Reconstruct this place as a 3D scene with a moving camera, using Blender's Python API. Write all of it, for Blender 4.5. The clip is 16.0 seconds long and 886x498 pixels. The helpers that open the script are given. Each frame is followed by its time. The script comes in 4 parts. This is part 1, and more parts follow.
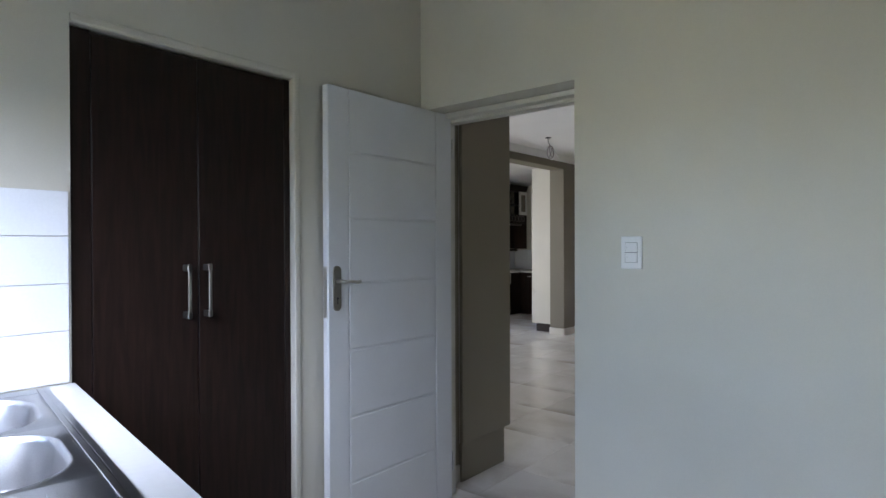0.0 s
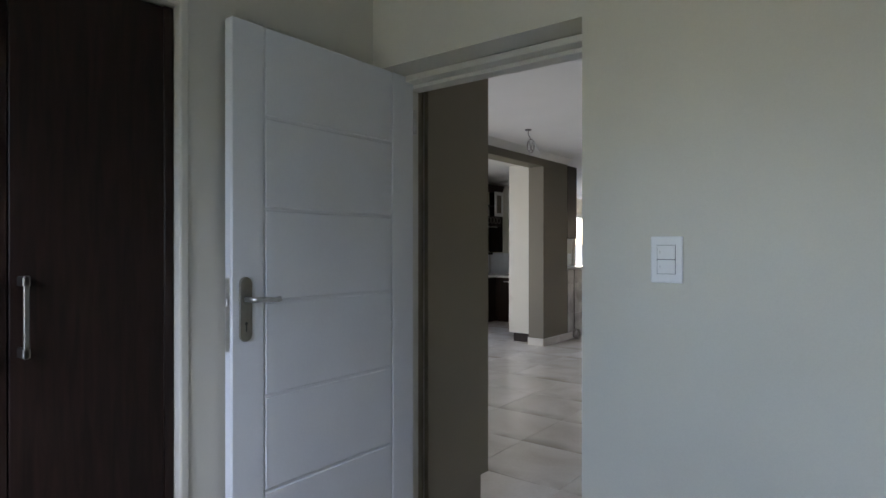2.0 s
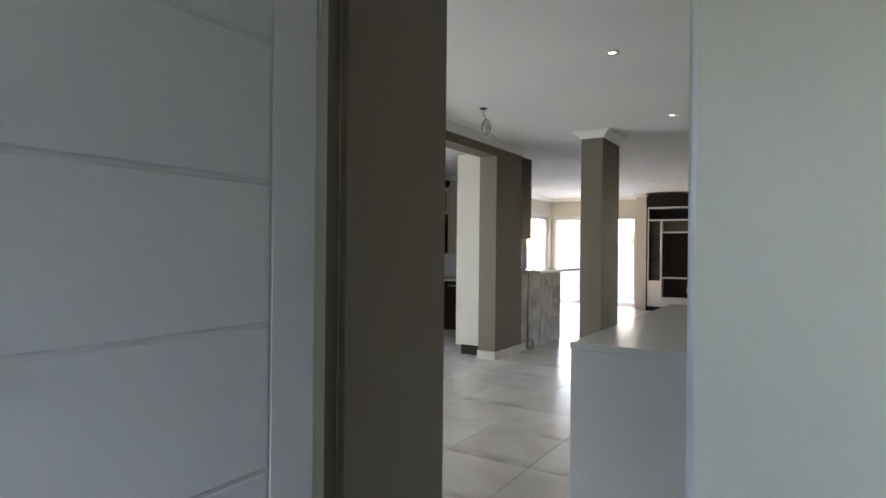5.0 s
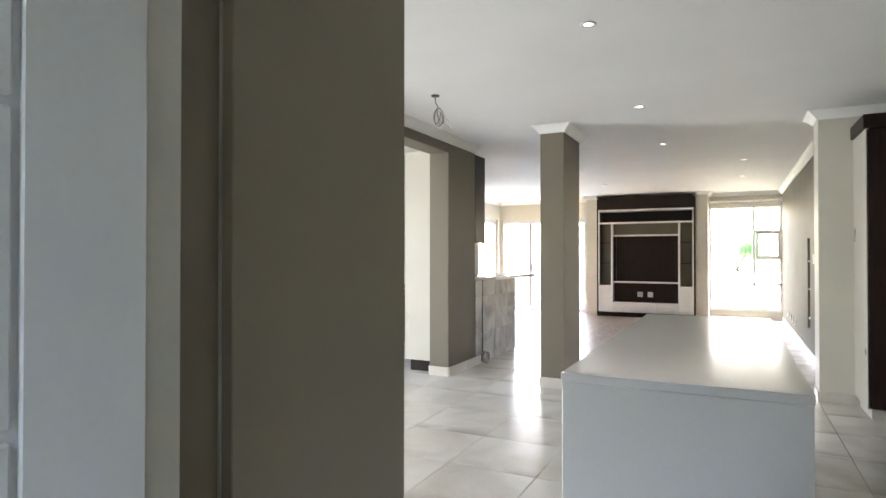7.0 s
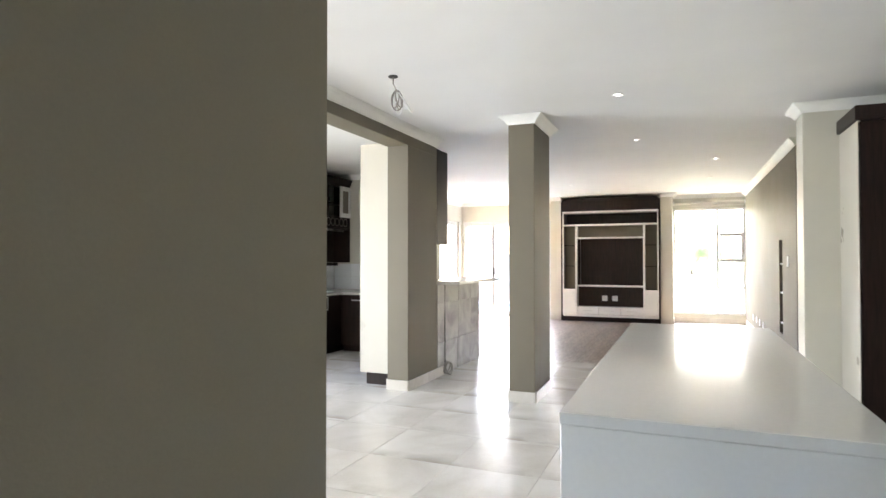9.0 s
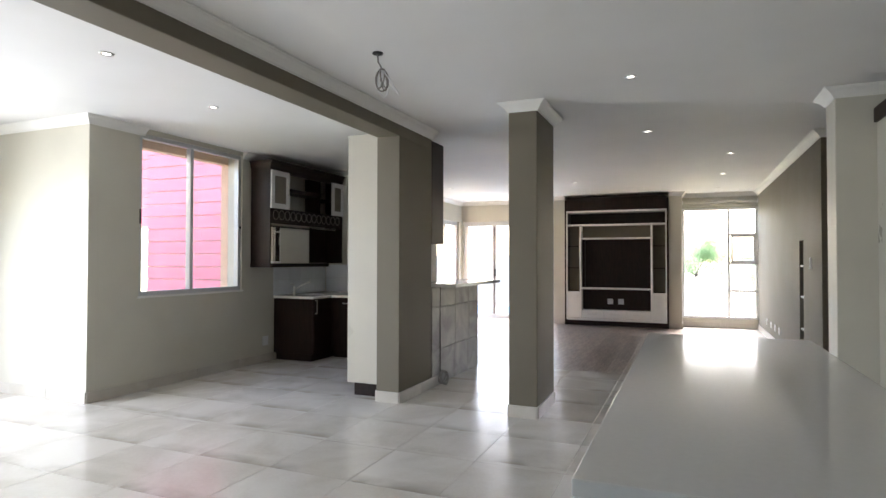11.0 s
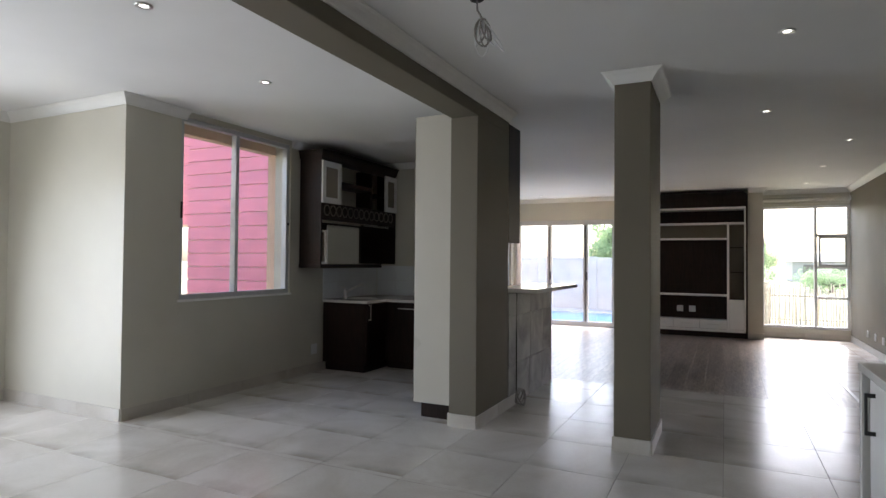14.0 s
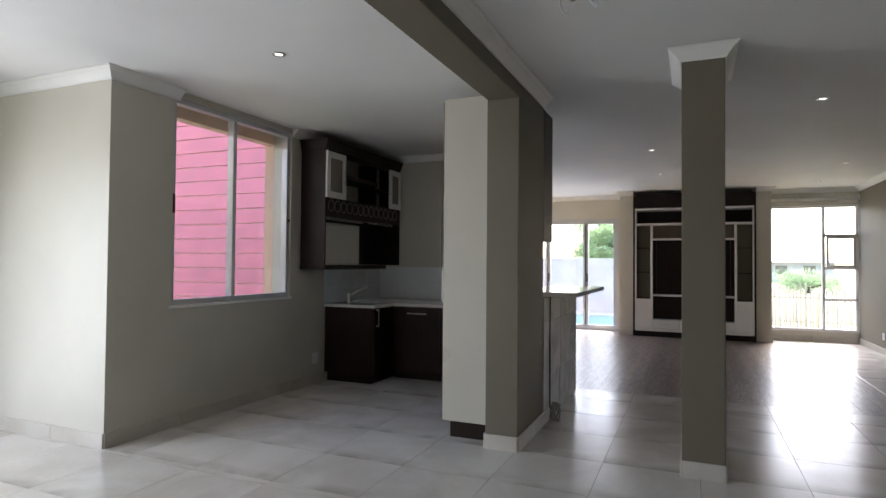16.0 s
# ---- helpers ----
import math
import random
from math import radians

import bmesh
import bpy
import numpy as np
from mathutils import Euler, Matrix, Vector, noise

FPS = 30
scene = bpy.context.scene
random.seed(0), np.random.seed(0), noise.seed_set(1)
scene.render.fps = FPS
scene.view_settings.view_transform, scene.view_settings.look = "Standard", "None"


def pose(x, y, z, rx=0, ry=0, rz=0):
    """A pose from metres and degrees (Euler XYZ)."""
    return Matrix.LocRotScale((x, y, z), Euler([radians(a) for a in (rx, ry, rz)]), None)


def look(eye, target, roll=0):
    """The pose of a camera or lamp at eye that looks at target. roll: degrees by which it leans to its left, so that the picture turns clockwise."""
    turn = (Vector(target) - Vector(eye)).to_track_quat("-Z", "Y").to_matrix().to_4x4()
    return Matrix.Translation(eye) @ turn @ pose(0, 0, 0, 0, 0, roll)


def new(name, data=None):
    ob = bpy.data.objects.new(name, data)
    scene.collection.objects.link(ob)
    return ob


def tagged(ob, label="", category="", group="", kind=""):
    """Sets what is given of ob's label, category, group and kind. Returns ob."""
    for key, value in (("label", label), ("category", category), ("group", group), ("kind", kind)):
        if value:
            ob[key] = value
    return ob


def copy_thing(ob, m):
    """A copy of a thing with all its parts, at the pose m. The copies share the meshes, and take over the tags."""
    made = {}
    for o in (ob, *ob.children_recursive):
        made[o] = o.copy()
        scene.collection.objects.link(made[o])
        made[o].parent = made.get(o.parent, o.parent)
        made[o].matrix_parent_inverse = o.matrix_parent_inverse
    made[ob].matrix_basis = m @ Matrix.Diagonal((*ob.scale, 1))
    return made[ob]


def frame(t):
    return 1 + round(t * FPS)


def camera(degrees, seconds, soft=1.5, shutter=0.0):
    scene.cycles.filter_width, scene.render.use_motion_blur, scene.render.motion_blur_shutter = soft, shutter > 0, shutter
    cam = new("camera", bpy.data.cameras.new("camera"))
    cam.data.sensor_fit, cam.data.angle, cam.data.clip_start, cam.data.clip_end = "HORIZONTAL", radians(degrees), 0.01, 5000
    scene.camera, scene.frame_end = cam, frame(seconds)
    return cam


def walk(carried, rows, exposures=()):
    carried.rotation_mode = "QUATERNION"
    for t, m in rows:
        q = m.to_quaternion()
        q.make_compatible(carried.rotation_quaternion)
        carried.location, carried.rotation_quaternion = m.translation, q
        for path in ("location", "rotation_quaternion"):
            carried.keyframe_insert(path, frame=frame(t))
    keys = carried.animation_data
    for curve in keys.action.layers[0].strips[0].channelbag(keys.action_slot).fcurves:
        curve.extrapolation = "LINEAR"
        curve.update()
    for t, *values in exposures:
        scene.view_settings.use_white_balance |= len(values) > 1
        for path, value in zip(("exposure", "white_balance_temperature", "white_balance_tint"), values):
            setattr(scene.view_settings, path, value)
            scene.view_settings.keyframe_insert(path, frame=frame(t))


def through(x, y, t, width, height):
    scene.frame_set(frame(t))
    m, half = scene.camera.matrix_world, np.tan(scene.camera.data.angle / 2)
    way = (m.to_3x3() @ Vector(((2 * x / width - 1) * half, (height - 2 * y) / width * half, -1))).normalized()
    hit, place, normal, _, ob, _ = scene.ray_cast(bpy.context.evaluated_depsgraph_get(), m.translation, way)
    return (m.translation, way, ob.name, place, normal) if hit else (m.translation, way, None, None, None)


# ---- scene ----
cam = camera(74.5, 16.0)
PATH = [
    (0, (2.01, -2.261, 1.349), (0.717, -0.735, 1.336), -0.2),
    (0.5, (1.908, -2.129, 1.359), (0.633, -0.587, 1.351), -0.2),
    (1, (1.818, -1.971, 1.357), (0.56, -0.417, 1.347), -0.1),
    (1.5, (1.71, -1.825, 1.345), (0.47, -0.256, 1.339), -0.0),
    (2, (1.588, -1.67, 1.349), (0.364, -0.088, 1.346), 0.0),
    (2.5, (1.479, -1.522, 1.337), (0.276, 0.076, 1.335), 0.1),
    (3, (1.374, -1.359, 1.341), (0.192, 0.254, 1.342), 0.1),
    (3.5, (1.282, -1.22, 1.337), (0.123, 0.411, 1.341), 0.2),
    (3.7, (1.24, -1.168, 1.335), (0.089, 0.468, 1.34), 0.3),
    (5.8, (0.83, -0.601, 1.342), (-0.164, 1.134, 1.353), 0.1),
    (6, (0.8, -0.547, 1.334), (-0.181, 1.195, 1.351), -0.1),
    (6.5, (0.702, -0.411, 1.338), (-0.238, 1.354, 1.357), -0.1),
    (7, (0.599, -0.285, 1.338), (-0.292, 1.505, 1.359), -0.0),
    (7.5, (0.538, -0.175, 1.336), (-0.312, 1.635, 1.359), -0.1),
    (8, (0.465, -0.045, 1.33), (-0.345, 1.784, 1.356), -0.0),
    (8.5, (0.408, 0.09, 1.33), (-0.371, 1.932, 1.36), -0.1),
    (10.8, (0.238, 0.649, 1.312), (-0.515, 2.501, 1.35), -0.0),
    (11, (0.241, 0.696, 1.32), (-0.533, 2.541, 1.358), 0.1),
    (11.5, (0.181, 0.791, 1.319), (-0.626, 2.62, 1.358), 0.2),
    (12, (0.089, 0.902, 1.324), (-0.742, 2.721, 1.365), 0.3),
    (12.5, (-0.016, 0.995, 1.323), (-0.861, 2.807, 1.364), 0.4),
    (13, (-0.146, 1.078, 1.317), (-1.002, 2.885, 1.359), 0.4),
    (13.5, (-0.285, 1.169, 1.317), (-1.155, 2.969, 1.361), 0.5),
    (14, (-0.452, 1.252, 1.313), (-1.324, 3.052, 1.356), 0.5),
    (14.5, (-0.641, 1.321, 1.316), (-1.497, 3.128, 1.359), 0.5),
    (15, (-0.795, 1.392, 1.306), (-1.63, 3.209, 1.351), 0.5),
    (15.5, (-0.96, 1.477, 1.322), (-1.772, 3.305, 1.364), 0.6),
    (16, (-1.094, 1.558, 1.306), (-1.881, 3.396, 1.353), 0.5),
]
# seconds, stops, kelvin, tint
EXPOSURES = [(0, 3.25, 6250, 16), (1, 3.25, 6250, 16), (2, 3.05, 6250, 16), (3.7, 2.85, 6250, 15), (5.5, 3.55, 6380, 12.5), (7, 4.2, 6450, 12.5), (8.7, 4.62, 6450, 13),
             (10.8, 3.6, 6350, 14), (12, 3.02, 6250, 15), (13, 2.6, 6250, 15), (14, 2.5, 6250, 15), (16, 2.58, 6250, 15)]

walk(cam, [(t, look(eye, target, roll)) for t, eye, target, roll in PATH], EXPOSURES)

# ---- world and sun: a bright overcast day ----
world = bpy.data.worlds.new("sky")
scene.world = world
world.use_nodes = True
wn = world.node_tree
sky = wn.nodes.new("ShaderNodeTexSky")
sky.sky_type = "NISHITA"
sky.sun_disc = False
sky.sun_elevation = radians(48)
sky.sun_rotation = radians(10)
sky.dust_density = 3.0
wn.links.new(sky.outputs[0], wn.nodes["Background"].inputs[0])
wn.nodes["Background"].inputs[1].default_value = 0.15
sun = new("sun", bpy.data.lights.new("sun", "SUN"))
sun.data.energy = 1.2
sun.data.angle = radians(25)
sun.data.color = (1.0, 0.98, 0.94)
sun.matrix_world = look((6, 40, 32), (0, 8, 0))


def sky_lamp(name, at, target, w, h, watts, colour=(0.78, 0.86, 1.0), spread=180):
    """The sky's light in a window opening that is never in view."""
    ob = new(name, bpy.data.lights.new(name, "AREA"))
    ob.data.shape, ob.data.size, ob.data.size_y = "RECTANGLE", w, h
    ob.data.energy, ob.data.color, ob.data.spread = watts, colour, radians(spread)
    ob.matrix_world = look(at, target)


sky_lamp("sky_sink_window", (0.6, -2.46, 1.55), (-0.05, -1.55, 0.45), 1.1, 0.9, 1.6, (0.74, 0.825, 1.0), spread=90)
sky_lamp("sky_garden_door", (2.2, -4.26, 1.1), (1.8, 0, -0.4), 1.3, 1.9, 0.55, (0.69, 0.80, 1.0), spread=50)
sky_lamp("sky_dining_door", (-6.5, 2.22, 1.1), (0, 2.22, -0.7), 2.5, 2.1, 16.5, (0.89, 0.94, 1.0), spread=170)


# ---- materials ----
def material(name, colour, rough=0.5, metal=0.0, scale=8.0, vary=0.08, bump=0.02, fine=120.0, spec=0.5, rand=0.0, coat=0.0):
    """Paint-like surface: cloudy variation, fine grain, light relief."""
    m = bpy.data.materials.new(name)
    m.use_nodes = True
    n, l = m.node_tree.nodes, m.node_tree.links
    b = n["Principled BSDF"]
    b.inputs["Roughness"].default_value = rough
    b.inputs["Metallic"].default_value = metal
    b.inputs["Specular IOR Level"].default_value = spec
    b.inputs["Coat Weight"].default_value = coat
    co = n.new("ShaderNodeTexCoord")
    big = n.new("ShaderNodeTexNoise")
    big.inputs["Scale"].default_value = scale
    big.inputs["Detail"].default_value = 4
    sm = n.new("ShaderNodeTexNoise")
    sm.inputs["Scale"].default_value = fine
    sm.inputs["Detail"].default_value = 2
    l.new(co.outputs["Object"], big.inputs["Vector"])
    l.new(co.outputs["Object"], sm.inputs["Vector"])
    mix = n.new("ShaderNodeMix")
    mix.data_type = "FLOAT"
    mix.inputs[0].default_value = 0.3
    l.new(big.outputs["Fac"], mix.inputs[2])
    l.new(sm.outputs["Fac"], mix.inputs[3])
    ramp = n.new("ShaderNodeValToRGB")
    lo = [max(0.0, c * (1 - vary * 2.2)) for c in colour]
    hi = [min(1.0, c * (1 + vary * 1.6)) for c in colour]
    ramp.color_ramp.elements[0].position, ramp.color_ramp.elements[1].position = 0.3, 0.7
    ramp.color_ramp.elements[0].color, ramp.color_ramp.elements[1].color = (*lo, 1), (*hi, 1)
    l.new(mix.outputs[0], ramp.inputs[0])
    out = ramp.outputs[0]
    if rand:
        info = n.new("ShaderNodeObjectInfo")
        hsv = n.new("ShaderNodeHueSaturation")
        mr = n.new("ShaderNodeMapRange")
        mr.inputs["To Min"].default_value, mr.inputs["To Max"].default_value = 1 - rand, 1 + rand
        l.new(info.outputs["Random"], mr.inputs["Value"])
        l.new(mr.outputs[0], hsv.inputs["Value"])
        l.new(out, hsv.inputs["Color"])
        out = hsv.outputs[0]
    l.new(out, b.inputs["Base Color"])
    rr = n.new("ShaderNodeMapRange")
    rr.inputs["To Min"].default_value, rr.inputs["To Max"].default_value = max(0.02, rough * 0.8), min(1, rough * 1.2)
    l.new(big.outputs["Fac"], rr.inputs["Value"])
    l.new(rr.outputs[0], b.inputs["Roughness"])
    if bump:
        bp = n.new("ShaderNodeBump")
        bp.inputs["Strength"].default_value = bump * 5
        bp.inputs["Distance"].default_value = 0.004
        l.new(sm.outputs["Fac"], bp.inputs["Height"])
        l.new(bp.outputs[0], b.inputs["Normal"])
    return m


def wood(name, dark, light, rough, stretch, rand=0.0, spec=0.5):
    """Grained wood; stretch scales the grain along each axis."""
    m = bpy.data.materials.new(name)
    m.use_nodes = True
    n, l = m.node_tree.nodes, m.node_tree.links
    b = n["Principled BSDF"]
    b.inputs["Roughness"].default_value = rough
    b.inputs["Specular IOR Level"].default_value = spec
    co = n.new("ShaderNodeTexCoord")
    mp = n.new("ShaderNodeMapping")
    mp.inputs["Scale"].default_value = stretch
    l.new(co.outputs["Object"], mp.inputs["Vector"])
    ns = n.new("ShaderNodeTexNoise")
    ns.inputs["Scale"].default_value = 6
    ns.inputs["Detail"].default_value = 6
    ns.inputs["Distortion"].default_value = 0.6
    l.new(mp.outputs[0], ns.inputs["Vector"])
    ramp = n.new("ShaderNodeValToRGB")
    ramp.color_ramp.elements[0].position, ramp.color_ramp.elements[1].position = 0.32, 0.7
    ramp.color_ramp.elements[0].color, ramp.color_ramp.elements[1].color = (*dark, 1), (*light, 1)
    l.new(ns.outputs["Fac"], ramp.inputs[0])
    out = ramp.outputs[0]
    if rand:
        info = n.new("ShaderNodeObjectInfo")
        hsv = n.new("ShaderNodeHueSaturation")
        mr = n.new("ShaderNodeMapRange")
        mr.inputs["To Min"].default_value, mr.inputs["To Max"].default_value = 1 - rand, 1 + rand
        l.new(info.outputs["Random"], mr.inputs["Value"])
        l.new(mr.outputs[0], hsv.inputs["Value"])
        l.new(out, hsv.inputs["Color"])
        out = hsv.outputs[0]
    l.new(out, b.inputs["Base Color"])
    bp = n.new("ShaderNodeBump")
    bp.inputs["Strength"].default_value = 0.12
    bp.inputs["Distance"].default_value = 0.002
    l.new(ns.outputs["Fac"], bp.inputs["Height"])
    l.new(bp.outputs[0], b.inputs["Normal"])
    return m


def tile_material(name, dark, light, rough, scale=1.6, streak=0.0):
    """Cement-look porcelain: cloudy stains at two scales, each piece a little different."""
    m = bpy.data.materials.new(name)
    m.use_nodes = True
    n, l = m.node_tree.nodes, m.node_tree.links
    b = n["Principled BSDF"]
    geo = n.new("ShaderNodeNewGeometry")
    info = n.new("ShaderNodeObjectInfo")
    add = n.new("ShaderNodeVectorMath")
    add.operation = "MULTIPLY_ADD"
    add.inputs[1].default_value = (1, 1, 1)
    sc = n.new("ShaderNodeVectorMath")
    sc.operation = "SCALE"
    sc.inputs[0].default_value = (7, 13, 3)
    l.new(info.outputs["Random"], sc.inputs["Scale"])
    l.new(geo.outputs["Position"], add.inputs[0])
    l.new(sc.outputs[0], add.inputs[2])
    n1 = n.new("ShaderNodeTexNoise")
    n1.inputs["Scale"].default_value = scale
    n1.inputs["Detail"].default_value = 5
    n1.inputs["Distortion"].default_value = 0.8
    n2 = n.new("ShaderNodeTexNoise")
    n2.inputs["Scale"].default_value = 60
    n2.inputs["Detail"].default_value = 3
    l.new(add.outputs[0], n1.inputs["Vector"])
    l.new(add.outputs[0], n2.inputs["Vector"])
    mix = n.new("ShaderNodeMix")
    mix.data_type = "FLOAT"
    mix.inputs[0].default_value = 0.14
    l.new(n1.outputs["Fac"], mix.inputs[2])
    l.new(n2.outputs["Fac"], mix.inputs[3])
    ramp = n.new("ShaderNodeValToRGB")
    ramp.color_ramp.elements[0].position, ramp.color_ramp.elements[1].position = 0.34, 0.6
    ramp.color_ramp.elements[0].color, ramp.color_ramp.elements[1].color = (*dark, 1), (*light, 1)
    l.new(mix.outputs[0], ramp.inputs[0])
    out = ramp.outputs[0]
    if streak:
        # brown cement smears along one end of a tile, on some tiles more than on others
        tc = n.new("ShaderNodeTexCoord")
        sep = n.new("ShaderNodeSeparateXYZ")
        l.new(tc.outputs["Generated"], sep.inputs[0])
        edge = n.new("ShaderNodeMapRange")
        edge.inputs["From Min"].default_value, edge.inputs["From Max"].default_value = 0.0, 0.22
        edge.inputs["To Min"].default_value, edge.inputs["To Max"].default_value = 1.0, 0.0
        l.new(sep.outputs[1], edge.inputs["Value"])
        n3 = n.new("ShaderNodeTexNoise")
        n3.inputs["Scale"].default_value = 3.2
        n3.inputs["Detail"].default_value = 4
        l.new(add.outputs[0], n3.inputs["Vector"])
        cut = n.new("ShaderNodeMapRange")
        cut.inputs["From Min"].default_value, cut.inputs["From Max"].default_value = 0.40, 0.62
        l.new(n3.outputs["Fac"], cut.inputs["Value"])
        amount = n.new("ShaderNodeMath")
        amount.operation = "MULTIPLY"
        l.new(edge.outputs[0], amount.inputs[0])
        l.new(cut.outputs[0], amount.inputs[1])
        scale_to = n.new("ShaderNodeMath")
        scale_to.operation = "MULTIPLY"
        scale_to.inputs[1].default_value = streak
        l.new(amount.outputs[0], scale_to.inputs[0])
        smear = n.new("ShaderNodeMix")
        smear.data_type = "RGBA"
        l.new(scale_to.outputs[0], smear.inputs[0])
        l.new(out, smear.inputs[6])
        smear.inputs[7].default_value = (dark[0] * 0.58, dark[1] * 0.55, dark[2] * 0.5, 1)
        out = smear.outputs[2]
    l.new(out, b.inputs["Base Color"])
    rr = n.new("ShaderNodeMapRange")
    rr.inputs["To Min"].default_value, rr.inputs["To Max"].default_value = rough * 0.7, rough * 1.4
    l.new(n1.outputs["Fac"], rr.inputs["Value"])
    l.new(rr.outputs[0], b.inputs["Roughness"])
    bp = n.new("ShaderNodeBump")
    bp.inputs["Strength"].default_value = 0.05
    bp.inputs["Distance"].default_value = 0.002
    l.new(n2.outputs["Fac"], bp.inputs["Height"])
    l.new(bp.outputs[0], b.inputs["Normal"])
    return m


def glass_material(name, tint=(1, 1, 1)):
    m = bpy.data.materials.new(name)
    m.use_nodes = True
    n, l = m.node_tree.nodes, m.node_tree.links
    n.remove(n["Principled BSDF"])
    tr = n.new("ShaderNodeBsdfTransparent")
    tr.inputs[0].default_value = (*tint, 1)
    gl = n.new("ShaderNodeBsdfGlossy")
    gl.inputs["Roughness"].default_value = 0.01
    fr = n.new("ShaderNodeLayerWeight")
    fr.inputs[0].default_value = 0.5
    pw = n.new("ShaderNodeMath")
    pw.operation = "POWER"
    pw.inputs[1].default_value = 5.0
    l.new(fr.outputs["Facing"], pw.inputs[0])
    ma = n.new("ShaderNodeMath")
    ma.operation = "MULTIPLY_ADD"
    ma.inputs[1].default_value, ma.inputs[2].default_value = 0.6, 0.03
    l.new(pw.outputs[0], ma.inputs[0])
    mix = n.new("ShaderNodeMixShader")
    l.new(ma.outputs[0], mix.inputs[0])
    l.new(tr.outputs[0], mix.inputs[1])
    l.new(gl.outputs[0], mix.inputs[2])
    l.new(mix.outputs[0], n["Material Output"].inputs[0])
    return m


def leaf_material(name, front, through):
    """Leaf blades that also let the sky's light through."""
    m = material(name, front, 0.55, scale=5, vary=0.25, bump=0.0)
    n, l = m.node_tree.nodes, m.node_tree.links
    tl = n.new("ShaderNodeBsdfTranslucent")
    tl.inputs[0].default_value = (*through, 1)
    mix = n.new("ShaderNodeMixShader")
    mix.inputs[0].default_value = 0.5
    l.new(n["Principled BSDF"].outputs[0], mix.inputs[1])
    l.new(tl.outputs[0], mix.inputs[2])
    l.new(mix.outputs[0], n["Material Output"].inputs[0])
    return m


def glow(name, colour, strength):
    m = bpy.data.materials.new(name)
    m.use_nodes = True
    b = m.node_tree.nodes["Principled BSDF"]
    b.inputs["Emission Color"].default_value = (*colour, 1)
    b.inputs["Emission Strength"].default_value = strength
    b.inputs["Base Color"].default_value = (0.8, 0.8, 0.8, 1)
    return m


PAINT = material("beige_wall_paint", (0.575, 0.549, 0.47), 0.4, scale=2.0, vary=0.03, bump=0.015, fine=260)
TAUPE = material("taupe_wall_paint", (0.160, 0.138, 0.099), 0.6, scale=2.0, vary=0.03, bump=0.015, fine=260)
PANEL = material("taupe_board", (0.245, 0.212, 0.155), 0.5, scale=2.0, vary=0.03, bump=0.012, fine=260)
CEIL = material("white_ceiling_paint", (0.79, 0.78, 0.765), 0.7, scale=1.5, vary=0.02, bump=0.02, fine=200)
TRIM = material("white_trim_paint", (0.80, 0.79, 0.76), 0.5, scale=5, vary=0.02, bump=0.0)
DOORWHITE = material("white_satin_enamel", (0.72, 0.73, 0.74), 0.35, scale=4, vary=0.02, bump=0.012, fine=90)
FRAMEPAINT = material("shaded_cream_enamel", (0.64, 0.62, 0.56), 0.4, scale=6, vary=0.03, bump=0.01)
SILVER = material("satin_steel", (0.62, 0.61, 0.58), 0.3, 1.0, scale=30, vary=0.05, bump=0.0)
STEEL = material("brushed_sink_steel", (0.38, 0.385, 0.39), 0.3, 1.0, scale=14, vary=0.06, bump=0.01, fine=300)
ALU = material("white_aluminium", (0.86, 0.86, 0.86), 0.35, scale=6, vary=0.02, bump=0.0)
ALUGREY = material("natural_aluminium", (0.55, 0.56, 0.57), 0.35, 0.4, scale=6, vary=0.03, bump=0.0)
DARKWOOD = wood("dark_wenge_veneer", (0.011, 0.0058, 0.0044), (0.023, 0.0118, 0.0085), 0.42, (9, 9, 0.8), spec=0.22)
CREAM = material("cream_melamine", (0.52, 0.49, 0.42), 0.3, scale=3, vary=0.02, bump=0.0)
WHITEGLOSS = material("white_gloss_board", (0.74, 0.73, 0.70), 0.25, scale=3, vary=0.02, bump=0.0)
QUARTZ = material("white_quartz", (0.70, 0.69, 0.66), 0.12, scale=60, vary=0.012, bump=0.0, fine=500)
TILE = tile_material("cement_floor_tile", (0.565, 0.525, 0.465), (0.705, 0.675, 0.625), 0.22, streak=0.75)
GROUT = material("grey_grout", (0.26, 0.24, 0.21), 0.8, scale=20)
STONE = tile_material("grey_stone_tile", (0.15, 0.143, 0.13), (0.38, 0.362, 0.335), 0.35, 3.2)
SKIRT = tile_material("skirting_tile", (0.46, 0.42, 0.36), (0.58, 0.545, 0.49), 0.3)
PLANK = wood("grey_brown_laminate", (0.125, 0.094, 0.074), (0.33, 0.262, 0.21), 0.3, (9, 0.9, 9), 0.18)
SPLASH = material("white_ceramic_tile", (0.76, 0.78, 0.80), 0.15, scale=3, vary=0.03, bump=0.0)
PLASTIC = material("white_plastic", (0.78, 0.78, 0.78), 0.35, scale=10, vary=0.01, bump=0.0)
DARKPLASTIC = material("dark_gap", (0.02, 0.02, 0.02), 0.5, scale=10, vary=0.02, bump=0.0)
CABLE = material("grey_cable", (0.30, 0.28, 0.26), 0.5, scale=30, vary=0.05, bump=0.0)
PINK = material("red_painted_boards", (0.70, 0.205, 0.24), 0.6, scale=3, vary=0.06, bump=0.02, rand=0.04)
PEACH = material("peach_plaster", (0.80, 0.57, 0.42), 0.8, scale=6, vary=0.04, bump=0.05)
GRASS = material("dry_lawn", (0.36, 0.35, 0.20), 0.9, scale=3, vary=0.2, bump=0.1, fine=60)
PAVE = material("pale_paving", (0.66, 0.63, 0.58), 0.8, scale=4, vary=0.08, bump=0.04)
